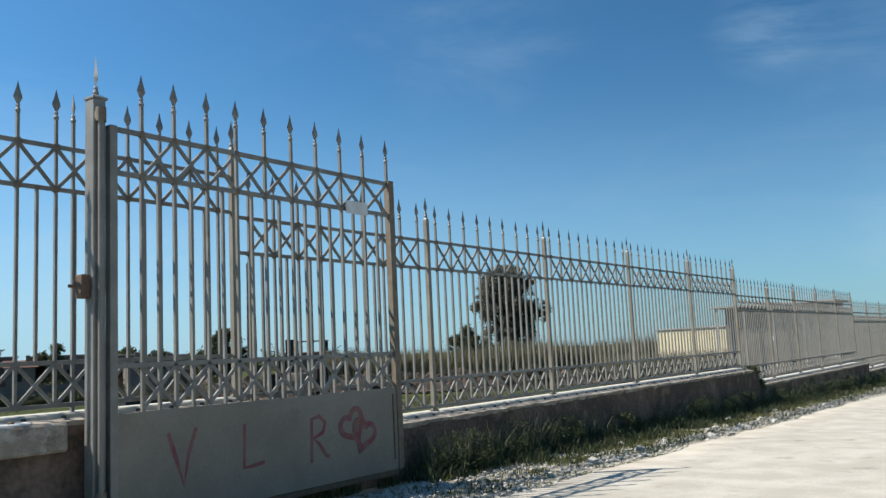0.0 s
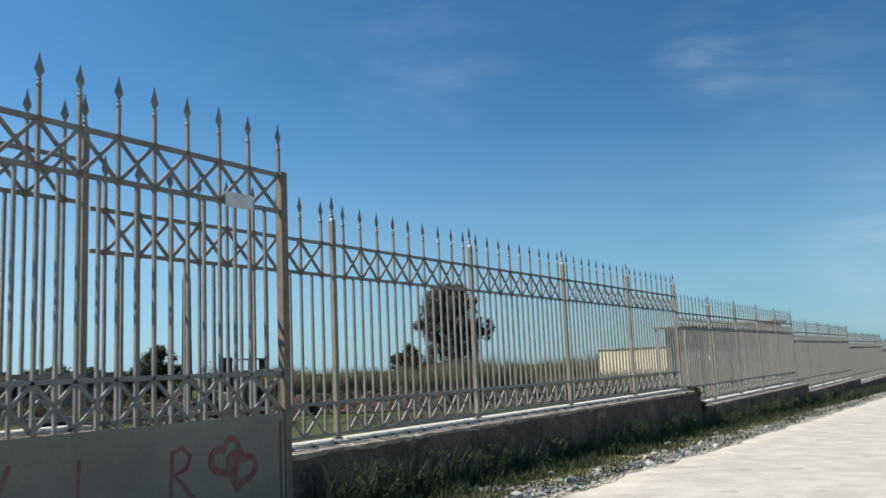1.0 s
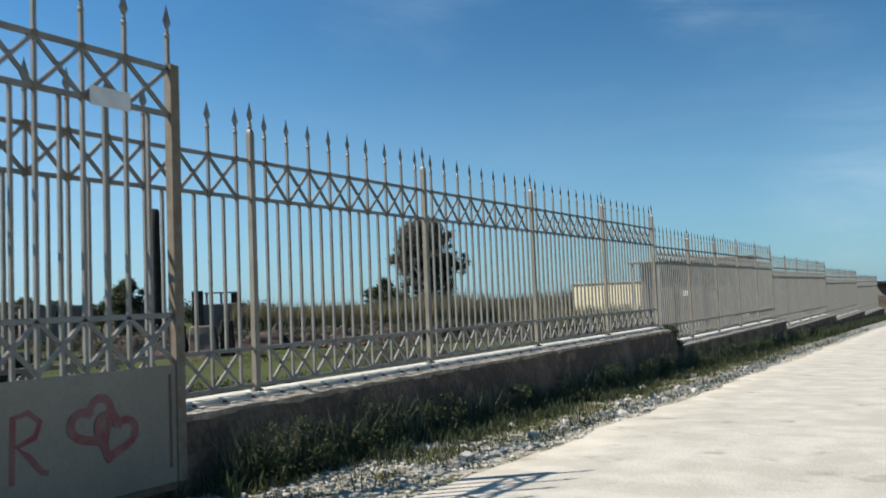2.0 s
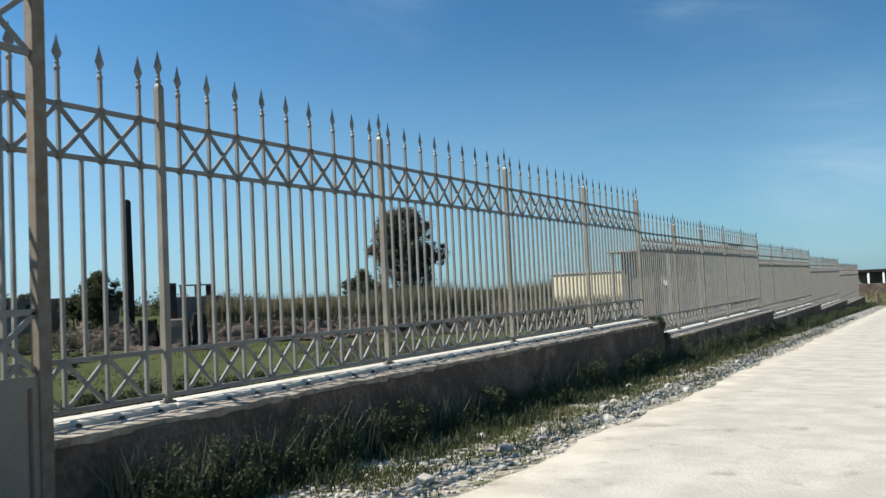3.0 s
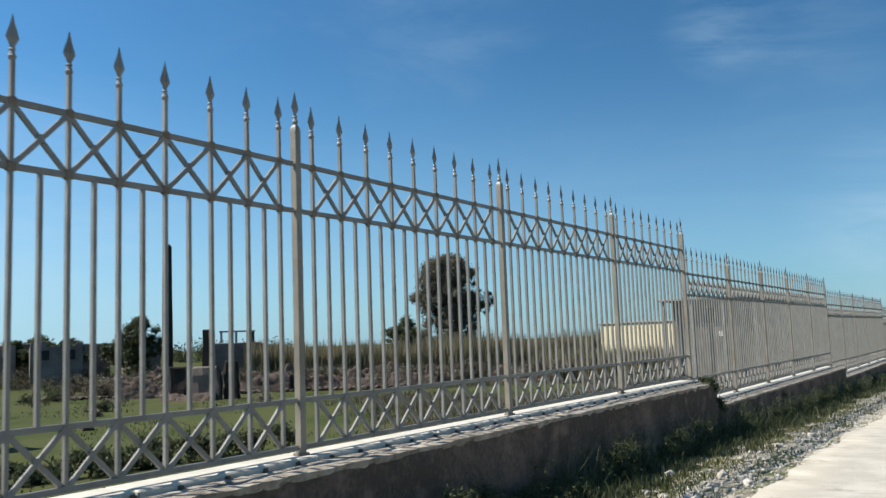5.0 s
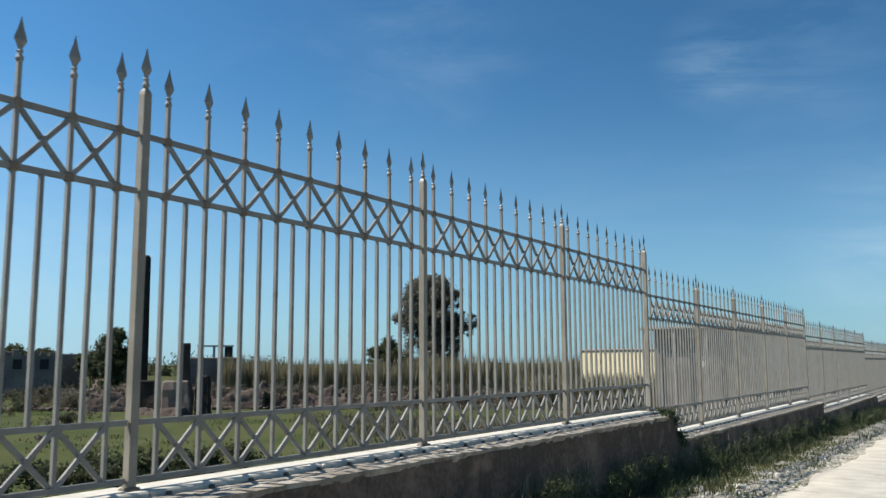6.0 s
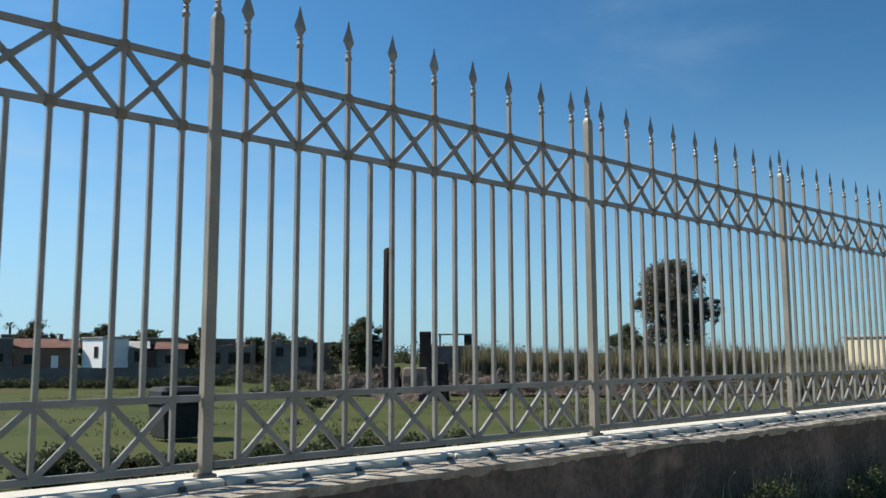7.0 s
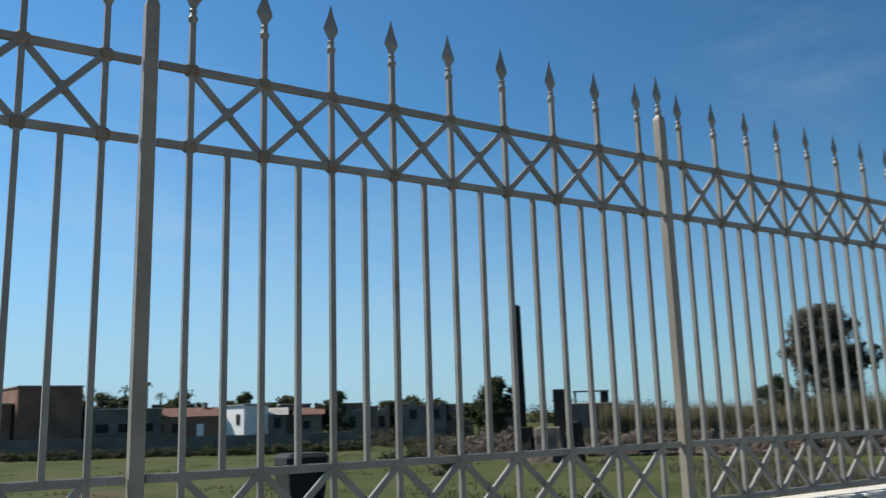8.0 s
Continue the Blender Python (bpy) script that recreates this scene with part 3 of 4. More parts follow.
# ---- verge plants and stones ----
rng = np.random.default_rng(7)


def on_street(n, x0, x1, y0, y1, lift=0.0, rough=1.0):
    x, y = rng.uniform(x0, x1, n), y0 + (y1 - y0) * rng.uniform(0, 1, n) ** rough
    z = -0.56 - 0.02 * np.clip(y, -40, 75) + lift
    return np.stack([x, y, z], 1)


def clumpy(p, scale, cut):
    """Keep the places where a slow noise is high, so that plants stand in tufts."""
    keep = [noise.noise((a * scale, b * scale, 0)) > cut for a, b, _ in p]
    return p[np.array(keep)]


p = clumpy(on_street(26000, 0.36, 1.05, -4, 30, 0, 1.3), 1.6, -0.12)
p = p[(p[:, 1] > 1.75) | (p[:, 0] < 0.5)]
tagged(share("weeds", blades("weeds", p, rng.uniform(0.05, 0.26, len(p)) * (1.25 - p[:, 0] * 0.7), rng.uniform(0.006, 0.016, len(p)), 0.7, WEED, rng)),
       "dark green weeds and grass along the wall foot", "weeds", kind="stuff")
p = clumpy(on_street(9000, 0.36, 1.0, 30, 72, 0), 1.0, -0.2)
tagged(share("far_weeds", blades("far_weeds", p, rng.uniform(0.1, 0.45, len(p)), rng.uniform(0.015, 0.03, len(p)), 0.7, WEED, rng)),
       "weeds along the far wall foot", "weeds", kind="stuff")
p = clumpy(on_street(9000, 0.95, 1.75, -4, 40, 0, 1.3), 2.2, 0.02)
tagged(share("thin_grass", blades("thin_grass", p, rng.uniform(0.03, 0.11, len(p)), rng.uniform(0.005, 0.012, len(p)), 0.9, WEED, rng)),
       "thin low grass among the stones", "grass", kind="stuff")
p = clumpy(on_street(1500, 0.6, 1.5, -3, 30, 0, 1.2), 1.1, 0.12)
tagged(share("dry_grass", blades("dry_grass", p, rng.uniform(0.05, 0.22, len(p)), rng.uniform(0.004, 0.008, len(p)), 0.6, STRAW, rng)),
       "dry straw stalks among the weeds", "grass", kind="stuff")


p = clumpy(on_street(15000, 0.66, 1.32, 1.9, 22, 0, 1.3), 1.5, -0.08)
tagged(share("verge_grass", blades("verge_grass", p, rng.uniform(0.015, 0.065, len(p)), rng.uniform(0.006, 0.014, len(p)), 0.9, MOSS, rng)),
       "low yellow-green grass at the edge of the wall's shade", "grass", kind="stuff")

cl = []
for k in range(130):
    y = 1.95 + 26.5 * (k / 130) ** 1.2 + rng.uniform(-0.2, 0.2)
    x, up = 0.42 + rng.uniform(0, 0.2), rng.uniform(0.10, 0.42)
    cl += [(np.array([x + rng.uniform(-0.02, 0.16), y + rng.uniform(-0.2, 0.2), street(y) + up * rng.uniform(0.05, 1.1)]), rng.uniform(0.04, 0.11)) for _ in range(8)]
tagged(share("leafy_weeds", leaves("leafy_weeds", cl, 90000, 0.013, WEED, rng)), "leafy dark green weeds crowding the wall foot", "weeds", kind="stuff")


p = clumpy(on_street(5200, 0.37, 0.62, 1.9, 30, 0, 1.3), 1.3, 0.0)
tagged(share("stalks", blades("stalks", p, rng.uniform(0.2, 0.55, len(p)), rng.uniform(0.004, 0.009, len(p)), 0.55, STALK, rng)),
       "pale grey-green stalks standing against the wall", "weeds", kind="stuff")


def stones(name, places, sizes):
    """Rough flattened pebbles, joined."""
    ico = bmesh.new()
    bmesh.ops.create_icosphere(ico, subdivisions=1, radius=1.0)
    shape = np.array([v.co[:] for v in ico.verts])
    tri = np.array([[v.index for v in f.verts] for f in ico.faces])
    ico.free()
    n = len(places)
    jag = shape[None] * rng.uniform(0.65, 1.25, (n, len(shape), 1)) * np.array([1, 1, 0.6])
    a = rng.uniform(0, 2 * np.pi, n)
    c, s_ = np.cos(a)[:, None], np.sin(a)[:, None]
    turned = np.stack([jag[..., 0] * c - jag[..., 1] * s_, jag[..., 0] * s_ + jag[..., 1] * c, jag[..., 2]], 2)
    v = (turned * sizes[:, None, None] + places[:, None]).reshape(-1, 3)
    f = (tri[None] + (np.arange(n) * len(shape))[:, None, None]).reshape(-1, 3)
    return mesh_from(name, v.tolist(), f.tolist(), STONE)


p = np.concatenate([on_street(7500, 1.1, 2.0, -4, 34, 0.008, 1.2), on_street(2200, 0.62, 1.2, -2, 5, 0.008)])
tagged(share("gravel", stones("gravel", p, 0.008 + 0.022 * rng.uniform(0, 1, len(p)) ** 2.5)), "loose grey gravel beside the road", "gravel", kind="stuff")
p = on_street(1800, 1.0, 2.0, 34, 72, 0.01)
tagged(share("far_gravel", stones("far_gravel", p, 0.02 + 0.04 * rng.uniform(0, 1, len(p)) ** 2)), "loose gravel beside the far road", "gravel", kind="stuff")
for k in range(34):
    y, x = rng.uniform(1.2, 16), rng.uniform(0.9, 1.85)
    me = stones("stone", np.zeros((1, 3)), np.array([rng.uniform(0.04, 0.085)]))
    tagged(share("stone", me, at=(x, y, street(y) + 0.02)), "pale grey stone lying on the verge", "stone", "verge stones")
bm = box(bmesh.new(), (-0.07, -0.12, 0), (0.07, 0.12, 0.07), 0.015)
for v in bm.verts:
    v.co += Vector((noise.noise(v.co * 9), noise.noise(v.co * 9 + Vector((5, 0, 0))), 0)) * 0.02
block = part("stone_block", bm, STONE)
block.location = (0.45, 2.02, street(2.02) - 0.01)
tagged(block, "broken white stone block beside the gate leaf", "stone")

# ---- plants on the ledge at the step of the wall ----
cl = [(np.array([0.30 + rng.uniform(-0.08, 0.1), y + rng.uniform(-0.15, 0.15), z + rng.uniform(-0.1, 0.1)]), r)
      for y, z, r in ((13.7, -0.06, 0.08), (13.9, -0.1, 0.1), (14.0, -0.2, 0.1), (14.15, -0.3, 0.09), (14.1, -0.45, 0.1)) for _ in range(3)]
tagged(share("wall_plants", leaves("wall_plants", cl, 900, 0.028, WEED, rng)), "small leafy plants rooted at the wall's step", "plants", kind="stuff")


# ---- trees ----
def tree(name, x, y, top, spread, label, mat, seed, base=FIELD_Z, trunk=0.25, count=7000, leaf=0.16, low=0.25, lean=0.0, clumps=60, tilt=1.0):
    """A forked trunk with bent limbs and a crown of many small sprays round the limb ends."""
    r = np.random.default_rng(seed)
    ob = thing(name, label, "tree", (x, y, base))
    h = top - base
    bm = bmesh.new()
    fork = h * max(0.16, low * 0.8)
    rod(bm, (0, 0, -0.3), (lean * 0.4, 0, fork), trunk, trunk * 0.7, 10)
    centres = []
    for k in range(clumps):
        a, u = r.uniform(0, 2 * np.pi), r.uniform(0, 1) ** 0.85
        belly = math.sin(math.pi * min(1, 0.20 + 0.77 * u)) ** 0.6
        bulge = 1 + 0.28 * math.sin(3 * a + seed) + 0.2 * math.sin(7 * u + seed * 2)
        rr = spread * belly * bulge * r.uniform(0.15, 0.92)
        zz = h * (low + (0.93 - low) * u) * (1 + 0.05 * math.sin(5 * a + seed))
        size = spread * r.uniform(0.14, 0.28)
        centres.append((np.array([lean + rr * math.cos(a), rr * math.sin(a), min(zz, h - 0.8 * size)]), size))
    for c, _ in centres[::4]:
        mid = Vector((lean * 0.4, 0, fork)).lerp(Vector(c), 0.5) + Vector((0, 0, 0.06 * h))
        rod(bm, (lean * 0.4, 0, fork - 0.1), mid, trunk * 0.40, trunk * 0.22, 6)
        rod(bm, mid, Vector(c), trunk * 0.22, trunk * 0.06, 6)
    part("trunk", bm, BARK, ob, "rough brown bark")
    share("crown", leaves("crown", centres, count, leaf, mat, r), ob)
    return ob


def broad_tree(x, y, base, label, mat, seed):
    """A tall old tree: blocky crown with a flat top, a drooping limb to one side and sky gaps below."""
    r = np.random.default_rng(seed)
    ob = thing("tree", label, "tree", (x, y, base))
    side, deep = np.array([0.84, 0.54, 0]), np.array([-0.54, 0.84, 0])
    bm = bmesh.new()
    rod(bm, (0, 0, -0.4), (0.1, 0.1, 4.2), 0.55, 0.42, 10)
    centres = []
    for k in range(190):
        u = r.uniform(0, 1)
        reach = 3.7 + 1.05 * math.sin(math.pi * min(1.0, 0.12 + u)) + 0.5 * math.sin(9 * u + 1.3)
        a, q = r.uniform(0, 2 * np.pi), r.uniform(0, 1) ** 0.5
        size = r.uniform(0.5, 1.05)
        p = side * (reach - 0.6 * size) * q * math.cos(a) + deep * reach * 0.8 * q * math.sin(a)
        top = 16.4 - size - 1.1 * (q * math.cos(a)) ** 2
        centres.append((p + np.array([0, 0, 9.4 + (top - 9.4) * u]), size))
    for k in range(22):
        w = r.uniform(0, 1)
        centres.append((side * (4.1 + 2.2 * w) + deep * r.uniform(-0.9, 0.9) + np.array([0, 0, 10.6 - 0.5 * w - r.uniform(0, 3.0)]), r.uniform(0.3, 0.6)))
    for k in range(10):
        centres.append((-side * r.uniform(4.0, 5.0) + deep * r.uniform(-1, 1) + np.array([0, 0, r.uniform(9.6, 11.6)]), r.uniform(0.4, 0.7)))
    for k in range(120):
        u = r.uniform(0, 1)
        centres.append((side * r.uniform(-3.7, 3.2 + 1.2 * u) + deep * r.uniform(-2, 2) + np.array([0, 0, 2.4 + 7.4 * u]), r.uniform(0.45, 0.9)))
    for c, _ in centres[::5]:
        fork = Vector((0.1, 0.1, 3.6 + 0.12 * c[2]))
        mid = fork.lerp(Vector(c), 0.55) + Vector((0, 0, 0.7))
        rod(bm, fork, mid, 0.20, 0.11, 6)
        rod(bm, mid, Vector(c), 0.11, 0.03, 6)
    part("trunk", bm, BARK, ob, "rough brown bark")
    share("crown", leaves("crown", centres, 80000, 0.17, mat, r), ob)


broad_tree(-62.1, 105.7, FIELD_Z, "tall old grey-green tree with sky gaps in its crown", DULLLEAF, 3)
tree("tree", -60.6, 104.6, 7.2, 2.7, "leafy undergrowth tree at a taller tree's foot", DULLLEAF, 6, trunk=0.2, count=20000, leaf=0.19, low=0.04, clumps=60)
tree("tree", -72.0, 109.0, 4.6, 3.2, "round dark green bushy tree above the reeds", SHRUB, 8, trunk=0.3, count=18000, leaf=0.18, low=0.06, clumps=80)
tree("tree", -80.6, 67.2, 5.0, 2.7, "dark green broad tree behind the ruins", SHRUB, 11, trunk=0.3, count=24000, leaf=0.16, low=0.06, clumps=110)
tree("tree", -97.1, 54.7, 4.0, 1.6, "dark narrow tree among the houses", SHRUB, 12, trunk=0.2, count=6000, leaf=0.15, low=0.12)
for x, y, top, spread, seed in ((-123.8, 31.6, 5.2, 3.4, 21), (-124.5, 35.0, 4.6, 3.0, 22), (-130.9, 45.0, 5.5, 3.0, 23), (-128.0, 53.6, 5.4, 2.0, 24),
                                (-116.3, 56.0, 4.4, 2.6, 25), (-121.0, 27.5, 4.9, 2.6, 26), (-105.0, 70.0, 3.4, 3.0, 27), (-92.0, 66.0, 2.6, 2.2, 28),
                                (-112.5, 45.8, 3.3, 1.8, 31), (-110.0, 50.6, 3.0, 2.0, 32), (-103.5, 56.2, 3.1, 2.0, 33), (-99.0, 63.0, 2.7, 2.4, 34),
                                (-114.8, 39.0, 3.8, 2.4, 35), (-113.0, 31.0, 3.6, 2.2, 36), (-91.0, 62.6, 2.2, 1.8, 37), (-88.0, 70.0, 2.4, 2.6, 38)):
    tree("tree", x, y, top, spread, "far dark green tree behind the houses", SHRUB, seed, base=-1.3, trunk=0.25, count=6000, leaf=0.2, low=0.10)


def palm(x, y, top, seed):
    r = np.random.default_rng(seed)
    ob = thing("palm_tree", "slender far palm tree with drooping fronds", "palm tree", (x, y, -1.5), "palms")
    h = top + 1.5
    part("trunk", rod(bmesh.new(), (0, 0, 0), (0.2, 0, h - 0.9), 0.22, 0.16, 8), BARK, ob)
    verts, faces = [], []
    for k in range(34):
        a, e = r.uniform(0, 2 * np.pi), r.uniform(-0.3, 1.1)
        o = np.array([math.cos(a) * math.cos(e), math.sin(a) * math.cos(e), math.sin(e)])
        s = np.array([-math.sin(a), math.cos(a), 0]) * 0.16
        b = np.array([0.2, 0, h - 0.9])
        m1, m2 = b + o * 0.8, b + o * 1.35 + np.array([0, 0, -0.35])
        i = len(verts)
        verts += [b, m1 + s, m1 - s, m2]
        faces += [(i, i + 1, i + 2), (i + 1, i + 3, i + 2)]
    share("crown", mesh_from("crown", [tuple(v) for v in verts], faces, SHRUB), ob)


for k, (x, y, top) in enumerate(((-142.8, 39.1, 7.0), (-141.9, 42.3, 7.5), (-141.4, 44.4, 5.7), (-144.0, 41.2, 7.3), (-140.0, 33.5, 6.4))):
    palm(x, y, top, 40 + k)

# ---- reeds, shrubs and ruins in the field ----
n = 15000
u, w = rng.uniform(-0.08, 1.25, n), rng.uniform(0, 1, n) ** 1.5
p = np.stack([-67 + 29 * u - 10 * w, 74.5 + 20.5 * u + 14 * w, np.full(n, FIELD_Z - 0.1)], 1)
tall = np.array([3.9 + 1.5 * noise.noise((a * 0.09, b * 0.09, 0)) + 0.8 * noise.noise((a * 0.4, b * 0.4, 5)) for a, b, _ in p]) * rng.uniform(0.55, 1.12, n)
tagged(share("reeds", blades("reeds", p, tall, rng.uniform(0.08, 0.2, n), 0.18, REED, rng)), "band of tall olive-brown reeds across the field", "reeds", kind="stuff")
p = np.stack([rng.uniform(-31, -8, 5200), rng.uniform(69, 74.5, 5200), np.full(5200, FIELD_Z)], 1)
tagged(share("reeds", blades("reeds", p, rng.uniform(1.4, 2.9, 5200), rng.uniform(0.07, 0.16, 5200), 0.25, REED, rng)), "brown scrub reeds in front of the farm building", "reeds", kind="stuff")
p = np.stack([rng.uniform(-62, -18, 5000), rng.uniform(0, 1, 5000), np.full(5000, FIELD_Z)], 1)
p[:, 1] = 52 + (p[:, 0] + 62) * 0.55 + p[:, 1] * 18
tagged(share("rank_grass", blades("rank_grass", p, rng.uniform(0.3, 1.1, 5000), rng.uniform(0.06, 0.14, 5000), 0.4, REED, rng)),
       "rank dry grass among the rubble", "grass", kind="stuff")


n = 30000
p = np.stack([rng.uniform(-36, -7, n), rng.uniform(20, 68, n), np.full(n, FIELD_Z)], 1)
p = clumpy(p, 0.1, -0.22)
p = p[p[:, 1] > 20 - (p[:, 0] + 7) * 1.05 + rng.uniform(-4, 4, len(p))]
p[:, 2] = [ground_z(a, b) - 0.02 for a, b, _ in p]
tagged(share("dry_tufts", blades("dry_tufts", p, rng.uniform(0.12, 0.5, len(p)), rng.uniform(0.03, 0.09, len(p)), 0.7, BRUSH, rng)),
       "brown withered tufts over the field beside the fence", "grass", kind="stuff")


def shrub(x, y, w, h, seed, mat=SHRUB, base=FIELD_Z, group="field shrubs"):
    r = np.random.default_rng(seed)
    cl = [(np.array([r.uniform(-w, w) * 0.6, r.uniform(-w, w) * 0.6, h * r.uniform(0.2, 0.75)]), h * r.uniform(0.3, 0.45)) for _ in range(9)]
    ob = thing("shrub", "low dark green shrub in the field" if mat is SHRUB else "dry grey-green scrub bush in the field", "shrub", (x, y, base), group)
    part("stem", rod(bmesh.new(), (0, 0, -0.2), (0.05, 0, h * 0.4), 0.05, 0.02, 6), BARK, ob)
    share("foliage", leaves("foliage", cl, 900, 0.085, mat, r), ob)


for k in range(22):
    y = 9.5 + 0.72 * k + rng.uniform(-0.3, 0.3)
    shrub(-21.6 + 0.16 * k + rng.uniform(-0.7, 0.7), y, rng.uniform(0.6, 1.1), rng.uniform(0.55, 1.0), 60 + k)
for k in range(46):
    u = rng.uniform(0, 1)
    shrub(-60 + 34 * u + rng.uniform(-2, 2), 48 + 25 * u + rng.uniform(-4, 4), rng.uniform(0.8, 1.6), rng.uniform(0.7, 1.7), 300 + k, DRYLEAF, group="scrub among the ruins")
for x, y, h in ((-44, 36, 0.9), (-47, 39, 0.7), (-41, 33, 0.5), (-55, 38, 1.0), (-60, 43, 1.1), (-66, 47, 1.0), (-33, 27, 0.4), (-38, 44, 0.6), (-62.6, 68.5, 2.3), (-60, 71, 2.2), (-65, 60, 2.0), (-67, 59, 2.3)):
    shrub(x, y, h * 1.3, h, int(100 - x), DRYLEAF if h < 0.8 else SHRUB)


def ruin(name, label, x, y, length, thick, height, turn, seed, mat=RUBBLE, base=FIELD_Z):
    """A broken wall: ragged top, lumpy faces."""
    bm = bmesh.new()
    height *= 0.95
    n_l, n_h = max(6, int(length / 0.14)), 12
    grid = []
    for i in range(n_l + 1):
        s = -length / 2 + length * i / n_l
        crest = height * (0.62 + 0.5 * noise.noise((s * 0.55 + seed, seed * 1.7, 0)) + 0.22 * noise.noise((s * 1.9, seed, 4)) + 0.16 * noise.noise((s * 5.3, seed, 8)))
        col = []
        for side in (-1, 1):
            for j in range(n_h + 1):
                k = j if side < 0 else n_h - j
                z = crest * k / n_h
                bulge = thick / 2 * (1.15 - 0.35 * k / n_h) + 0.12 * noise.noise((s * 1.1, z * 1.4, seed + side)) + 0.07 * noise.noise((s * 3.7, z * 4.1, seed + side)) + 0.05 * noise.noise((s * 9, z * 9, seed + side))
                col.append(bm.verts.new((s, side * bulge, z - (0.25 if k == 0 else 0))))
        grid.append(col)
    for a, b in zip(grid, grid[1:]):
        for j in range(len(a) - 1):
            bm.faces.new((a[j], b[j], b[j + 1], a[j + 1]))
    bm.faces.new(grid[0])
    bm.faces.new(list(reversed(grid[-1])))
    ob = part(name, bm, mat, smooth=True)
    ob.matrix_world = pose(x, y, base, 0, 0, turn)
    return tagged(ob, label, "ruin", "field ruins")


for k, (x, y, length, thick, height, turn) in enumerate((
        (-52.5, 47.5, 6.5, 1.6, 1.9, 40), (-48.5, 53.0, 7.0, 1.8, 2.1, 35), (-44.5, 57.5, 8.0, 2.0, 2.0, 38), (-39.5, 60.5, 8.0, 1.8, 1.7, 36),
        (-35.0, 64.5, 8.0, 1.5, 1.4, 40), (-57.5, 50.5, 6.0, 1.6, 2.4, 60), (-50.0, 60.5, 9.0, 1.4, 2.4, 30), (-42.0, 66.0, 10.0, 1.4, 1.9, 34),
        (-61.5, 55.5, 6.0, 2.2, 2.6, 45), (-30.0, 69.0, 8.0, 1.3, 1.3, 40), (-46.0, 44.5, 4.0, 1.2, 0.8, 20), (-26.0, 74.0, 7.0, 1.2, 1.3, 35))):
    ruin("ruin_wall", "low broken brown-pink stone ruin wall in the field", x, y, length, thick, height, turn, k + 1)
p = np.stack([rng.uniform(-62, -28, 900), rng.uniform(-3, 3, 900), np.full(900, FIELD_Z + 0.12)], 1)
p[:, 1] += 47 + (p[:, 0] + 58) * 0.72
me = stones("rubble", p, 0.12 + 0.28 * rng.uniform(0, 1, 900) ** 3)
me.materials[0] = RUBBLE
tagged(share("rubble", me), "scattered ruin stones in the grass", "rubble", kind="stuff")

cl = []
for k in range(420):
    u = rng.uniform(-0.05, 1.15)
    cl.append((np.array([-61 + 36 * u + rng.uniform(-3, 3), 47.5 + 27 * u + rng.uniform(-3.5, 5), FIELD_Z + rng.uniform(0.1, 1.5)]), rng.uniform(0.3, 0.75)))
tagged(share("dry_brush", leaves("dry_brush", cl, 120000, 0.085, BRUSH, rng)), "brown dead brush grown over the ruin mounds", "brush", kind="stuff")

def standing_stone(name, label, category, x, y, half, deep, high, turn, mat, seed):
    """A weathered upright block: tapered, chipped and leaning a little."""
    bm = box(bmesh.new(), (-half, -deep, -0.2), (half, deep, high), 0.1)
    bmesh.ops.subdivide_edges(bm, edges=bm.edges[:], cuts=4, use_grid_fill=True)
    for v in bm.verts:
        v.co.x *= 1.06 - 0.12 * v.co.z / high
        v.co += Vector((noise.noise(v.co * 1.3 + Vector((seed, 0, 0))), noise.noise(v.co * 1.3 + Vector((0, seed, 0))), 0.8 * noise.noise(v.co * 1.1 + Vector((0, 0, seed))))) * 0.16
    ob = part(name, bm, mat)
    ob.matrix_world = pose(x, y, FIELD_Z, 1, -2, turn)
    return tagged(ob, label, category)


standing_stone("stone_block", "large pale pinkish stone block in the ruins", "stone block", -45.4, 45.75, 1.0, 0.6, 2.4, 38, PINKISH, 3)
standing_stone("brick_pier", "dark standing brick slab beside a pale block", "pier", -44.05, 46.95, 0.5, 0.5, 2.75, 38, DARKBRICK, 7)
standing_stone("brick_pier", "dark ragged masonry stub overgrown with scrub", "pier", -46.95, 44.6, 0.65, 0.5, 2.5, 40, DARKBRICK, 12)

column = thing("column", "tall dark ancient column standing on a stone base", "column", (-69.5, 62.1, FIELD_Z))
part("base", lathe(bmesh.new(), [(1.1, -0.3), (1.1, 0.5), (0.8, 0.7), (0.75, 1.0)], 12), RUBBLE, column)
bm = bmesh.new()
lathe(bm, [(0.58, 1.0), (0.56, 3.0), (0.54, 6.0), (0.51, 9.5), (0.48, 12.5), (0.47, 14.6), (0.28, 14.85)], 16)
for v in bm.verts:
    v.co.x += 0.04 * noise.noise(v.co * 0.8)
part("shaft", bm, DARKBRICK, column, smooth=True)

stub = part("brick_stub", lathe(bmesh.new(), [(0.85, -0.3), (0.80, 2.0), (0.72, 4.4), (0.76, 5.5), (0.70, 5.65)], 4, (0, 0), True), DARKBRICK)
stub.matrix_world = pose(-63.4, 62.2, FIELD_Z, 0, 0, 41)
tagged(stub, "dark square masonry stub standing above the ruins", "pillar")

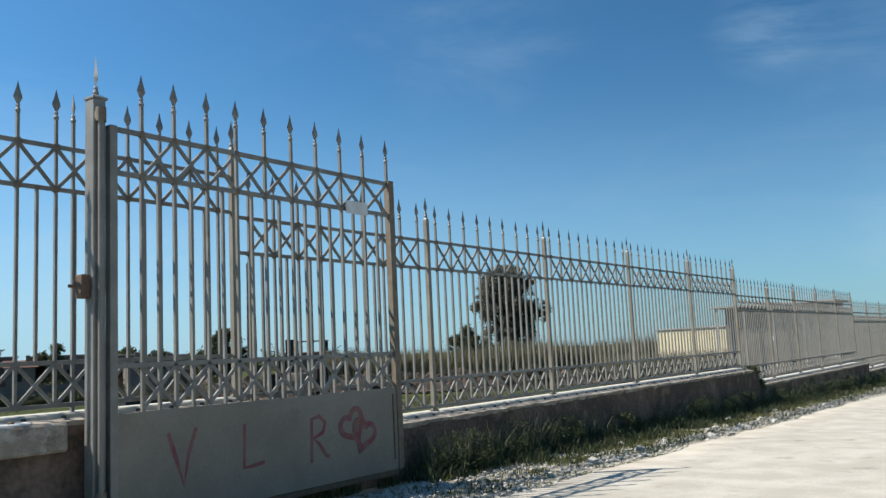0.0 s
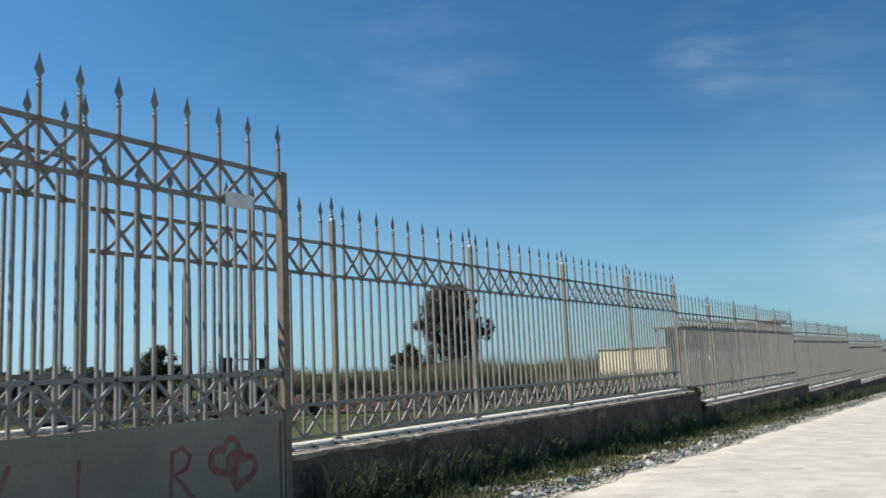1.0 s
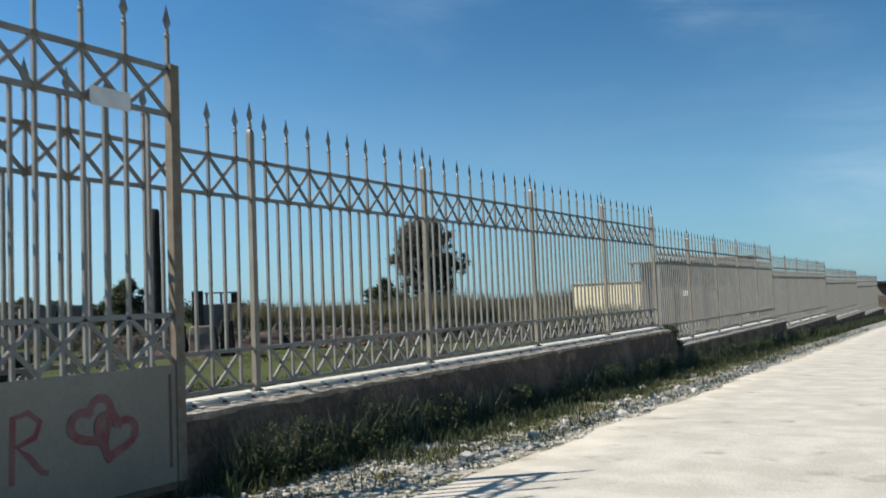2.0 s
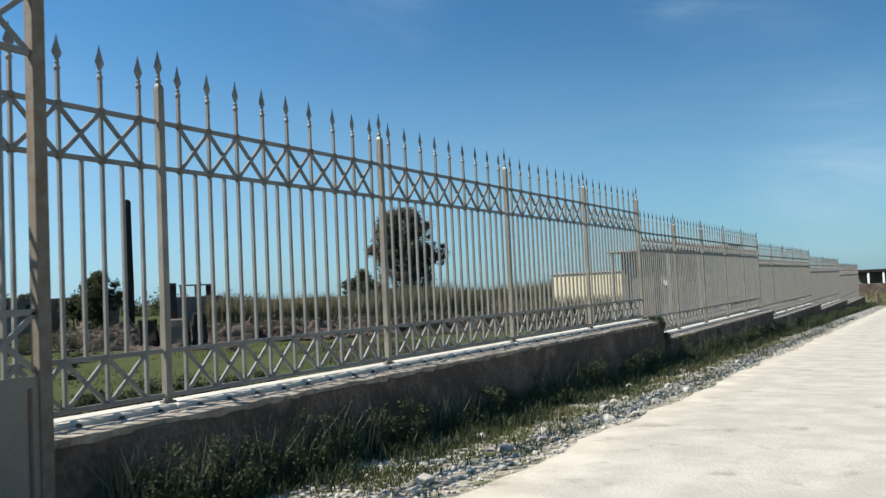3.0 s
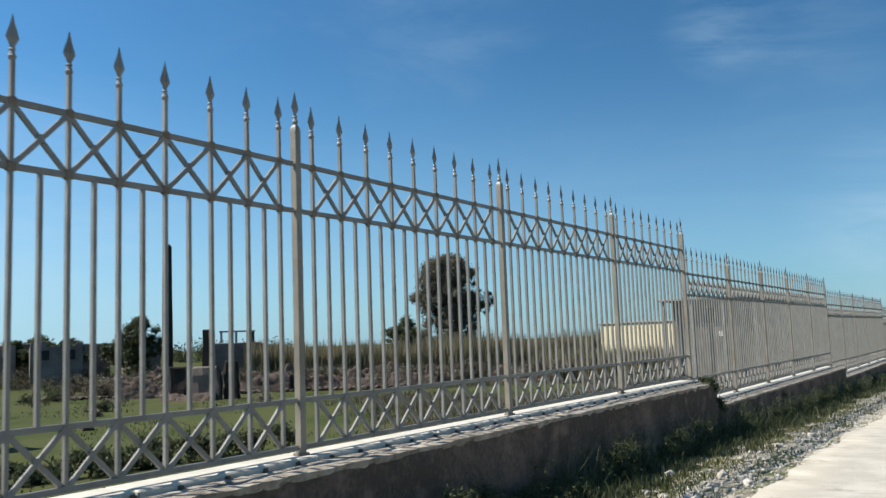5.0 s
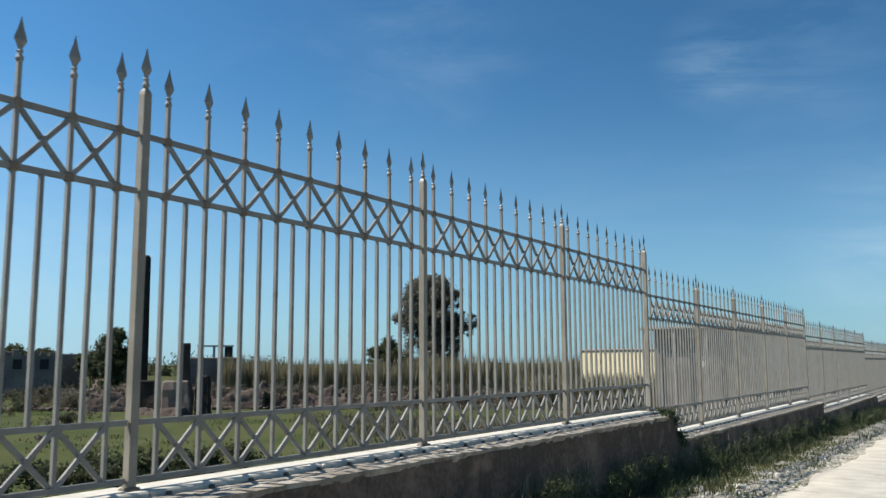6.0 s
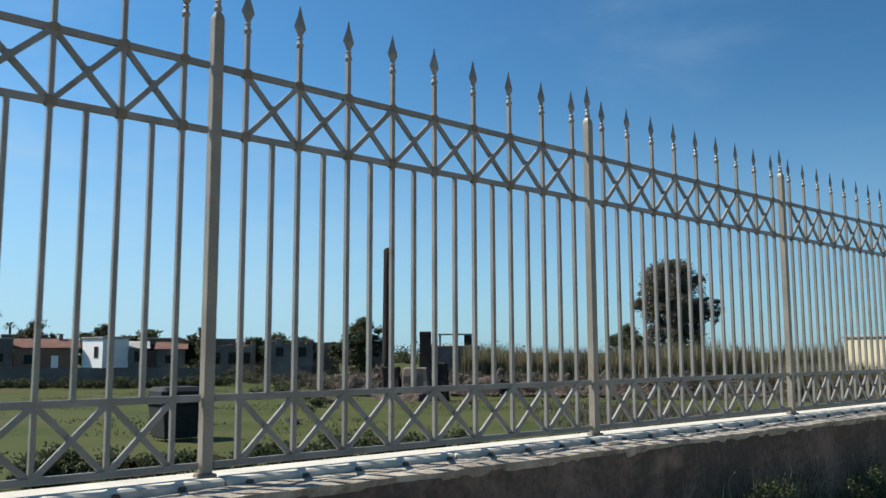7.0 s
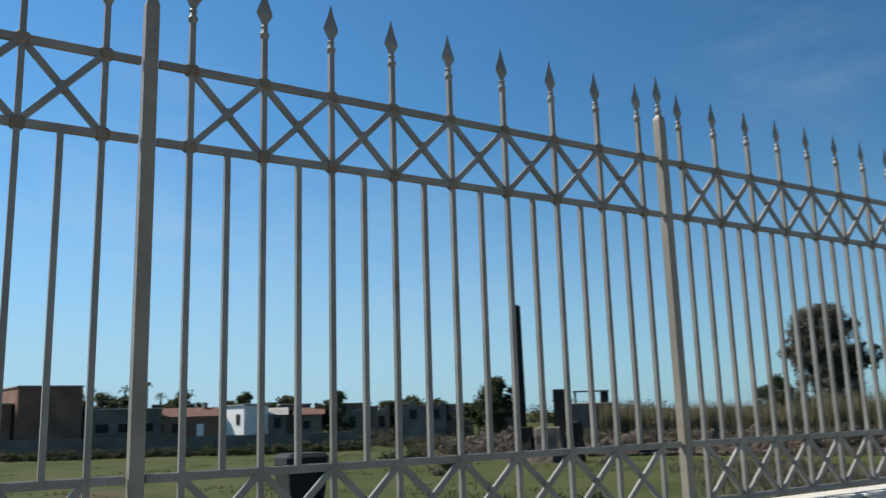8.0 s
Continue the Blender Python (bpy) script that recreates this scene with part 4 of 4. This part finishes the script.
shelter = thing("concrete_frame", "bare concrete frame on a rubble house behind the ruins", "shelter", (-75.1, 74.6, FIELD_Z))
shelter.rotation_euler = (0, 0, radians(48))
part("wall", box(bmesh.new(), (-1.2, -0.3, -0.3), (4.9, 4.0, 4.35), 0.08), PINKISH, shelter, "dull pinkish rubble base")
for x0, x1 in ((0.0, 0.28), (1.75, 2.03), (3.1, 4.05)):
    part("pillar", box(bmesh.new(), (x0, 0.1, 4.35), (x1, 0.5, 5.62), 0.02), CONCRETE if x1 < 3 else DARKBRICK, shelter)
part("lintel", box(bmesh.new(), (-0.1, 0.05, 5.62), (4.15, 0.55, 5.82), 0.02), CONCRETE, shelter)

skip_bin = thing("waste_bin", "dark lidded waste bin standing in the grass", "bin", (-29.65, 19.4, FIELD_Z + 0.02))
bm = box(bmesh.new(), (-0.75, -0.85, 0.12), (0.75, 0.85, 1.45), 0.05)
for v in bm.verts:
    if v.co.z < 0.5:
        v.co.x *= 0.82
        v.co.y *= 0.82
part("body", bm, BLACK, skip_bin)
part("rim", box(bmesh.new(), (-0.82, -0.93, 1.45), (0.82, 0.93, 1.53), 0.02), BLACK, skip_bin)
part("lid", box(bmesh.new(), (-0.78, -0.9, 1.53), (0.78, 0.9, 2.12), 0.16), BLACK, skip_bin)
for sx in (-1, 1):
    for sy in (-1, 1):
        part("wheel", rod(bmesh.new(), (sx * 0.5 - 0.04, sy * 0.55, 0.08), (sx * 0.5 + 0.04, sy * 0.55, 0.08), 0.10, sides=12), BLACK, skip_bin)


n = 26000
p = np.stack([rng.uniform(-75, -9, n), rng.uniform(2, 62, n), np.full(n, FIELD_Z)], 1)
p = clumpy(p, 0.16, 0.08)
p[:, 2] = [ground_z(a, b) - 0.02 for a, b, _ in p]
tagged(share("field_tufts", blades("field_tufts", p, rng.uniform(0.05, 0.2, len(p)), rng.uniform(0.03, 0.07, len(p)), 1.0, TUFT, rng)),
       "uneven dull green grass tufts over the field", "grass", kind="stuff")
cl = []
for k in range(120):
    u = 0.62 * k / 119
    q = 4 * u * (1 - u)
    cl.append((np.array([-168 + 118 * u - 22 * q + rng.uniform(-6, 6), 2 + 165 * u + 22 * q + rng.uniform(-6, 6), rng.uniform(-1.5, 0.6)]), rng.uniform(1.6, 3.0)))
tagged(share("far_woods", leaves("far_woods", cl, 42000, 0.27, SHRUB, rng)), "far dark line of trees and scrub behind the field", "woods", kind="stuff")


# ---- houses at the far side of the field ----
def broken_top(ob, length, depth, h, mat, seed):
    """Stubs of wall left standing on a roofless house."""
    r = np.random.default_rng(seed)
    at = 0.0
    while at < length - 0.3:
        w = min(length - at, r.uniform(0.35, 1.1))
        part("wall_stub", box(bmesh.new(), (at, 0.002, h - 0.02), (at + w, 0.35, h + r.uniform(0.05, 0.75)), 0.03), mat, ob)
        at += w + r.uniform(0.0, 0.6)


def house(label, a, b, depth, z0, z1, wall_mat, windows=(), roof="flat", roof_mat=CONCRETE, chimney=False, name="house", door=None):
    """A house whose front runs from a to b; windows are (along, low, high, width)."""
    a, b = Vector((*a, 0)), Vector((*b, 0))
    length = (b - a).length
    along = (b - a).normalized()
    turn = math.degrees(math.atan2(along.y, along.x))
    ob = thing(name, label, "house", (a.x, a.y, z0), "far houses")
    ob.rotation_euler = (0, 0, radians(turn))
    h = z1 - z0
    eave = h * {"flat": 1.0, "broken": 0.9}.get(roof, 0.72)
    bm = box(bmesh.new(), (0, 0, -1.5), (length, depth, eave))
    part("wall", bm, wall_mat, ob)
    if roof == "broken":
        broken_top(ob, length, depth, eave, wall_mat, int(length * 100))
    elif roof == "flat":
        part("roof", box(bmesh.new(), (-0.15, -0.15, eave), (length + 0.15, depth + 0.15, eave + 0.18), 0.03), roof_mat, ob)
    else:
        bm = bmesh.new()
        o = 0.35
        prof = [(-o, eave - 0.05), (depth / 2, h), (depth + o, eave - 0.05), (depth / 2, h - 0.25)]
        ends = [[bm.verts.new((x, y, z)) for y, z in prof] for x in (-o, length + o)]
        for i in range(4):
            bm.faces.new((ends[0][i], ends[0][(i + 1) % 4], ends[1][(i + 1) % 4], ends[1][i]))
        bm.faces.new(ends[0])
        bm.faces.new(list(reversed(ends[1])))
        r = part("roof", bm, roof_mat, ob, "faded red tiled roof")
        if chimney:
            part("chimney", box(bmesh.new(), (length * 0.7, depth * 0.4, h - 0.4), (length * 0.7 + 0.5, depth * 0.4 + 0.5, h + 0.6), 0.02), PLASTER, r)
    for s, lo, hi, w in windows:
        win = part("window", box(bmesh.new(), (s - w / 2 - 0.08, -0.06, lo - 0.08), (s + w / 2 + 0.08, 0.02, hi + 0.08), 0.01), PLASTER, ob)
        part("pane", box(bmesh.new(), (s - w / 2, -0.066, lo), (s + w / 2, -0.02, hi)), DARKGLASS, win)
    if door:
        s, w, hh = door
        part("door", box(bmesh.new(), (s - w / 2, -0.05, 0), (s + w / 2, 0.03, hh), 0.01), WHITEWASH, ob)
    return ob


house("large brown block house with a flat roof", (-104.9, 18.6), (-105.6, 25.6), 8, -2.0, 5.1, BROWNWALL)
house("low reddish annex house with a flat roof", (-106.6, 10.5), (-106.0, 18.2), 6, -2.0, 3.2, BROWNWALL, ((2.0, 2.4, 3.6, 1.0), (5.0, 2.4, 3.6, 1.0)))
house("long low beige house with dark windows", (-105.2, 26.3), (-107.6, 35.4), 6, -1.2, 2.35, PLASTER, ((1.6, 0.9, 1.9, 1.6), (4.4, 0.9, 1.9, 1.6), (7.4, 0.9, 1.9, 1.6)))
house("low house with a faded red tiled roof", (-107.6, 35.6), (-105.6, 42.2), 7, -1.4, 2.5, BROWNWALL, ((1.5, 0.8, 1.9, 1.0),), "gable", TILES, True, door=(4.4, 0.8, 1.8))
house("small bright white house with one window", (-105.6, 42.8), (-102.2, 44.0), 4, -1.0, 2.45, WHITEWASH, ((2.5, 1.2, 2.4, 0.55),))
house("grey plastered house with dark openings", (-104.0, 46.6), (-102.7, 49.8), 5, -1.0, 2.2, PLASTER, ((0.8, 0.6, 1.8, 0.8), (2.4, 0.6, 1.9, 0.9)), "gable", CONCRETE)
house("low house with a red tiled roof and chimney", (-102.3, 51.0), (-100.8, 54.0), 6, -1.0, 2.1, PLASTER, ((1.4, 0.4, 1.4, 0.9),), "gable", TILES, True)
house("roofless grey house with dark openings", (-96.7, 55.3), (-94.1, 60.3), 5, -2.3, 1.75, PLASTER, ((0.9, 1.6, 3.0, 0.8), (2.8, 1.6, 3.0, 1.0), (4.6, 1.6, 3.0, 0.8)), "broken")
house("ruined grey house with two square windows", (-87.3, 57.9), (-84.5, 62.6), 6, -2.4, 2.15, PLASTER, ((1.5, 2.6, 3.7, 0.9), (4.2, 2.6, 3.7, 0.9)), "broken")
house("long pale ochre farm building behind the reeds", (-27.4, 77.2), (-18.6, 75.8), 8, -2.2, 1.7, OCHRE)
for x, y, wide, top, mat in ((-118, 37.0, 5, 3.0, PINKISH), (-116, 47.5, 4, 2.8, BROWNWALL), (-112, 53.0, 4, 2.6, PINKISH), (-108, 59.5, 5, 2.5, PLASTER),
                             (-103, 65.0, 4, 2.2, BROWNWALL), (-97, 69.5, 5, 1.9, PLASTER), (-90, 73.0, 4, 1.6, PINKISH)):
    house("small far house with a flat roof behind the others", (x, y), (x + 1.2, y + wide), 5, -2.0, top, mat, ((1.2, 3.0, 3.9, 0.8), (wide - 1.0, 3.0, 3.9, 0.8)))
shed = thing("farm_shed", "grey plastered farm shed with a flat overhanging roof", "shed", (-17.9, 66.4, FIELD_Z))
part("roof", box(bmesh.new(), (-0.25, -0.3, 6.0), (9.4, 5.2, 6.18), 0.03), CONCRETE, shed)
part("wall", box(bmesh.new(), (0.5, 1.0, -0.3), (9.0, 5.0, 6.0), 0.02), PLASTER, shed)
for px in (0.15, 2.4, 4.7, 7.0, 9.1):
    part("post", box(bmesh.new(), (px - 0.1, -0.1, -0.2), (px + 0.1, 0.1, 6.0), 0.01), CONCRETE, shed)
for px, lo, hi in ((2.0, 4.2, 5.4), (3.4, 4.2, 5.4), (6.2, 3.4, 5.2)):
    win = part("window", box(bmesh.new(), (px - 0.5, 0.94, lo - 0.08), (px + 0.5, 1.02, hi + 0.08), 0.01), CONCRETE, shed)
    part("pane", box(bmesh.new(), (px - 0.42, 0.925, lo), (px + 0.42, 0.96, hi)), DARKGLASS, win)
part("meter_box", box(bmesh.new(), (3.95, 0.86, 3.2), (4.4, 1.02, 3.6), 0.02), WHITEWASH, shed, "small white box")
house("low dull grey farm house beyond the fence", (-10.5, 78.0), (-6.5, 77.4), 6, -2.0, 1.3, PLASTER, ((1.2, 1.6, 2.6, 0.8),), "gable", TILES)
porch = thing("open_porch", "low dark-roofed open porch beyond the road's end", "shed", (-3.2, 108.0, -2.2))
part("roof", box(bmesh.new(), (0, 0, 2.75), (8.2, 4, 3.1), 0.05), DARKBRICK, porch, "dark flat roof")
part("back_wall", box(bmesh.new(), (0, 3.7, -0.3), (8.2, 3.9, 2.75)), PLASTER, porch)
for k in range(6):
    part("post", box(bmesh.new(), (0.1 + 1.55 * k, 0.1, -0.3), (0.32 + 1.55 * k, 0.32, 2.75), 0.02), WHITEWASH, porch)
part("low_wall", box(bmesh.new(), (-0.2, -0.6, -0.4), (8.6, -0.35, 1.5), 0.03), RUBBLE, porch, "brown rubble front wall")
house("dark green-roofed building beyond the road's end", (6.2, 113.0), (16.0, 114.0), 7, -2.2, 1.2, DARKBRICK, ((2.0, 1.0, 2.2, 1.2), (5.5, 1.0, 2.2, 1.2)))

bm = bmesh.new()
prev = None
for i in range(31):
    k = i / 30
    x, y = -98.5 + 15 * k, 6 + 44 * k
    z0, z1 = -3.2, -0.55 - 0.4 * k + 0.08 * noise.noise((i * 0.7, 0, 0))
    row = [bm.verts.new((x + dx, y, z)) for dx, z in ((0.15, z0), (0.15, z1), (-0.15, z1), (-0.15, z0))]
    if prev:
        for j in range(4):
            bm.faces.new((prev[j], row[j], row[(j + 1) % 4], prev[(j + 1) % 4]))
    else:
        bm.faces.new(row)
    prev = row
bm.faces.new(list(reversed(prev)))
tagged(part("garden_wall", bm, PLASTER), "long grey garden wall in front of the houses", "wall", kind="structure")
for k in range(26):
    shrub(-96.8 + 15 * k / 25 + 0.4, 6 + 44 * k / 25, 1.1, rng.uniform(0.6, 1.3), 200 + k, group="hedge by the garden wall")

cl = []
for k in range(170):
    u = k / 169
    cl.append((np.array([-97.6 + 15 * u + rng.uniform(0, 1.2), 6 + 44 * u, -3.0 + rng.uniform(0, 1.0)]), rng.uniform(0.35, 0.7)))
cl2 = []
for k in range(420):
    x, y = rng.uniform(-90, -60), rng.uniform(0, 1)
    y = 51 + (x + 90) * 0.55 + 16 * y
    cl2.append((np.array([x, y, ground_z(x, y) + rng.uniform(0.0, 0.8)]), rng.uniform(0.3, 0.8)))
for k in range(60):
    u = k / 59
    cl2.append((np.array([-95.5 + 13 * u, 51 + 14 * u, -2.4 + rng.uniform(0, 1.3)]), rng.uniform(0.4, 0.8)))
tagged(share("scrub", leaves("scrub", cl2, 80000, 0.10, SCRUB, rng)), "dull grey-green scrub between ruins and houses", "scrub", kind="stuff")
tagged(share("hedge", leaves("hedge", cl, 26000, 0.11, SHRUB, rng)), "dark scrub hedge along the garden wall's foot", "hedge", kind="stuff")

p = np.stack([rng.uniform(-2, 30, 3500), rng.uniform(80, 104, 3500), np.full(3500, -2.1)], 1)
tagged(share("dry_field_grass", blades("dry_field_grass", p, rng.uniform(0.3, 1.0, 3500), rng.uniform(0.05, 0.12, 3500), 0.4, STRAW, rng)),
       "dry grass beyond the road's end", "grass", kind="stuff")
bollard = part("marker_post", box(bmesh.new(), (-0.07, -0.07, -0.3), (0.07, 0.07, 1.0), 0.02), RUBBLE)
bollard.location = (1.1, 71.5, street(71.5))
tagged(bollard, "short brown marker post at the fence's end", "post")
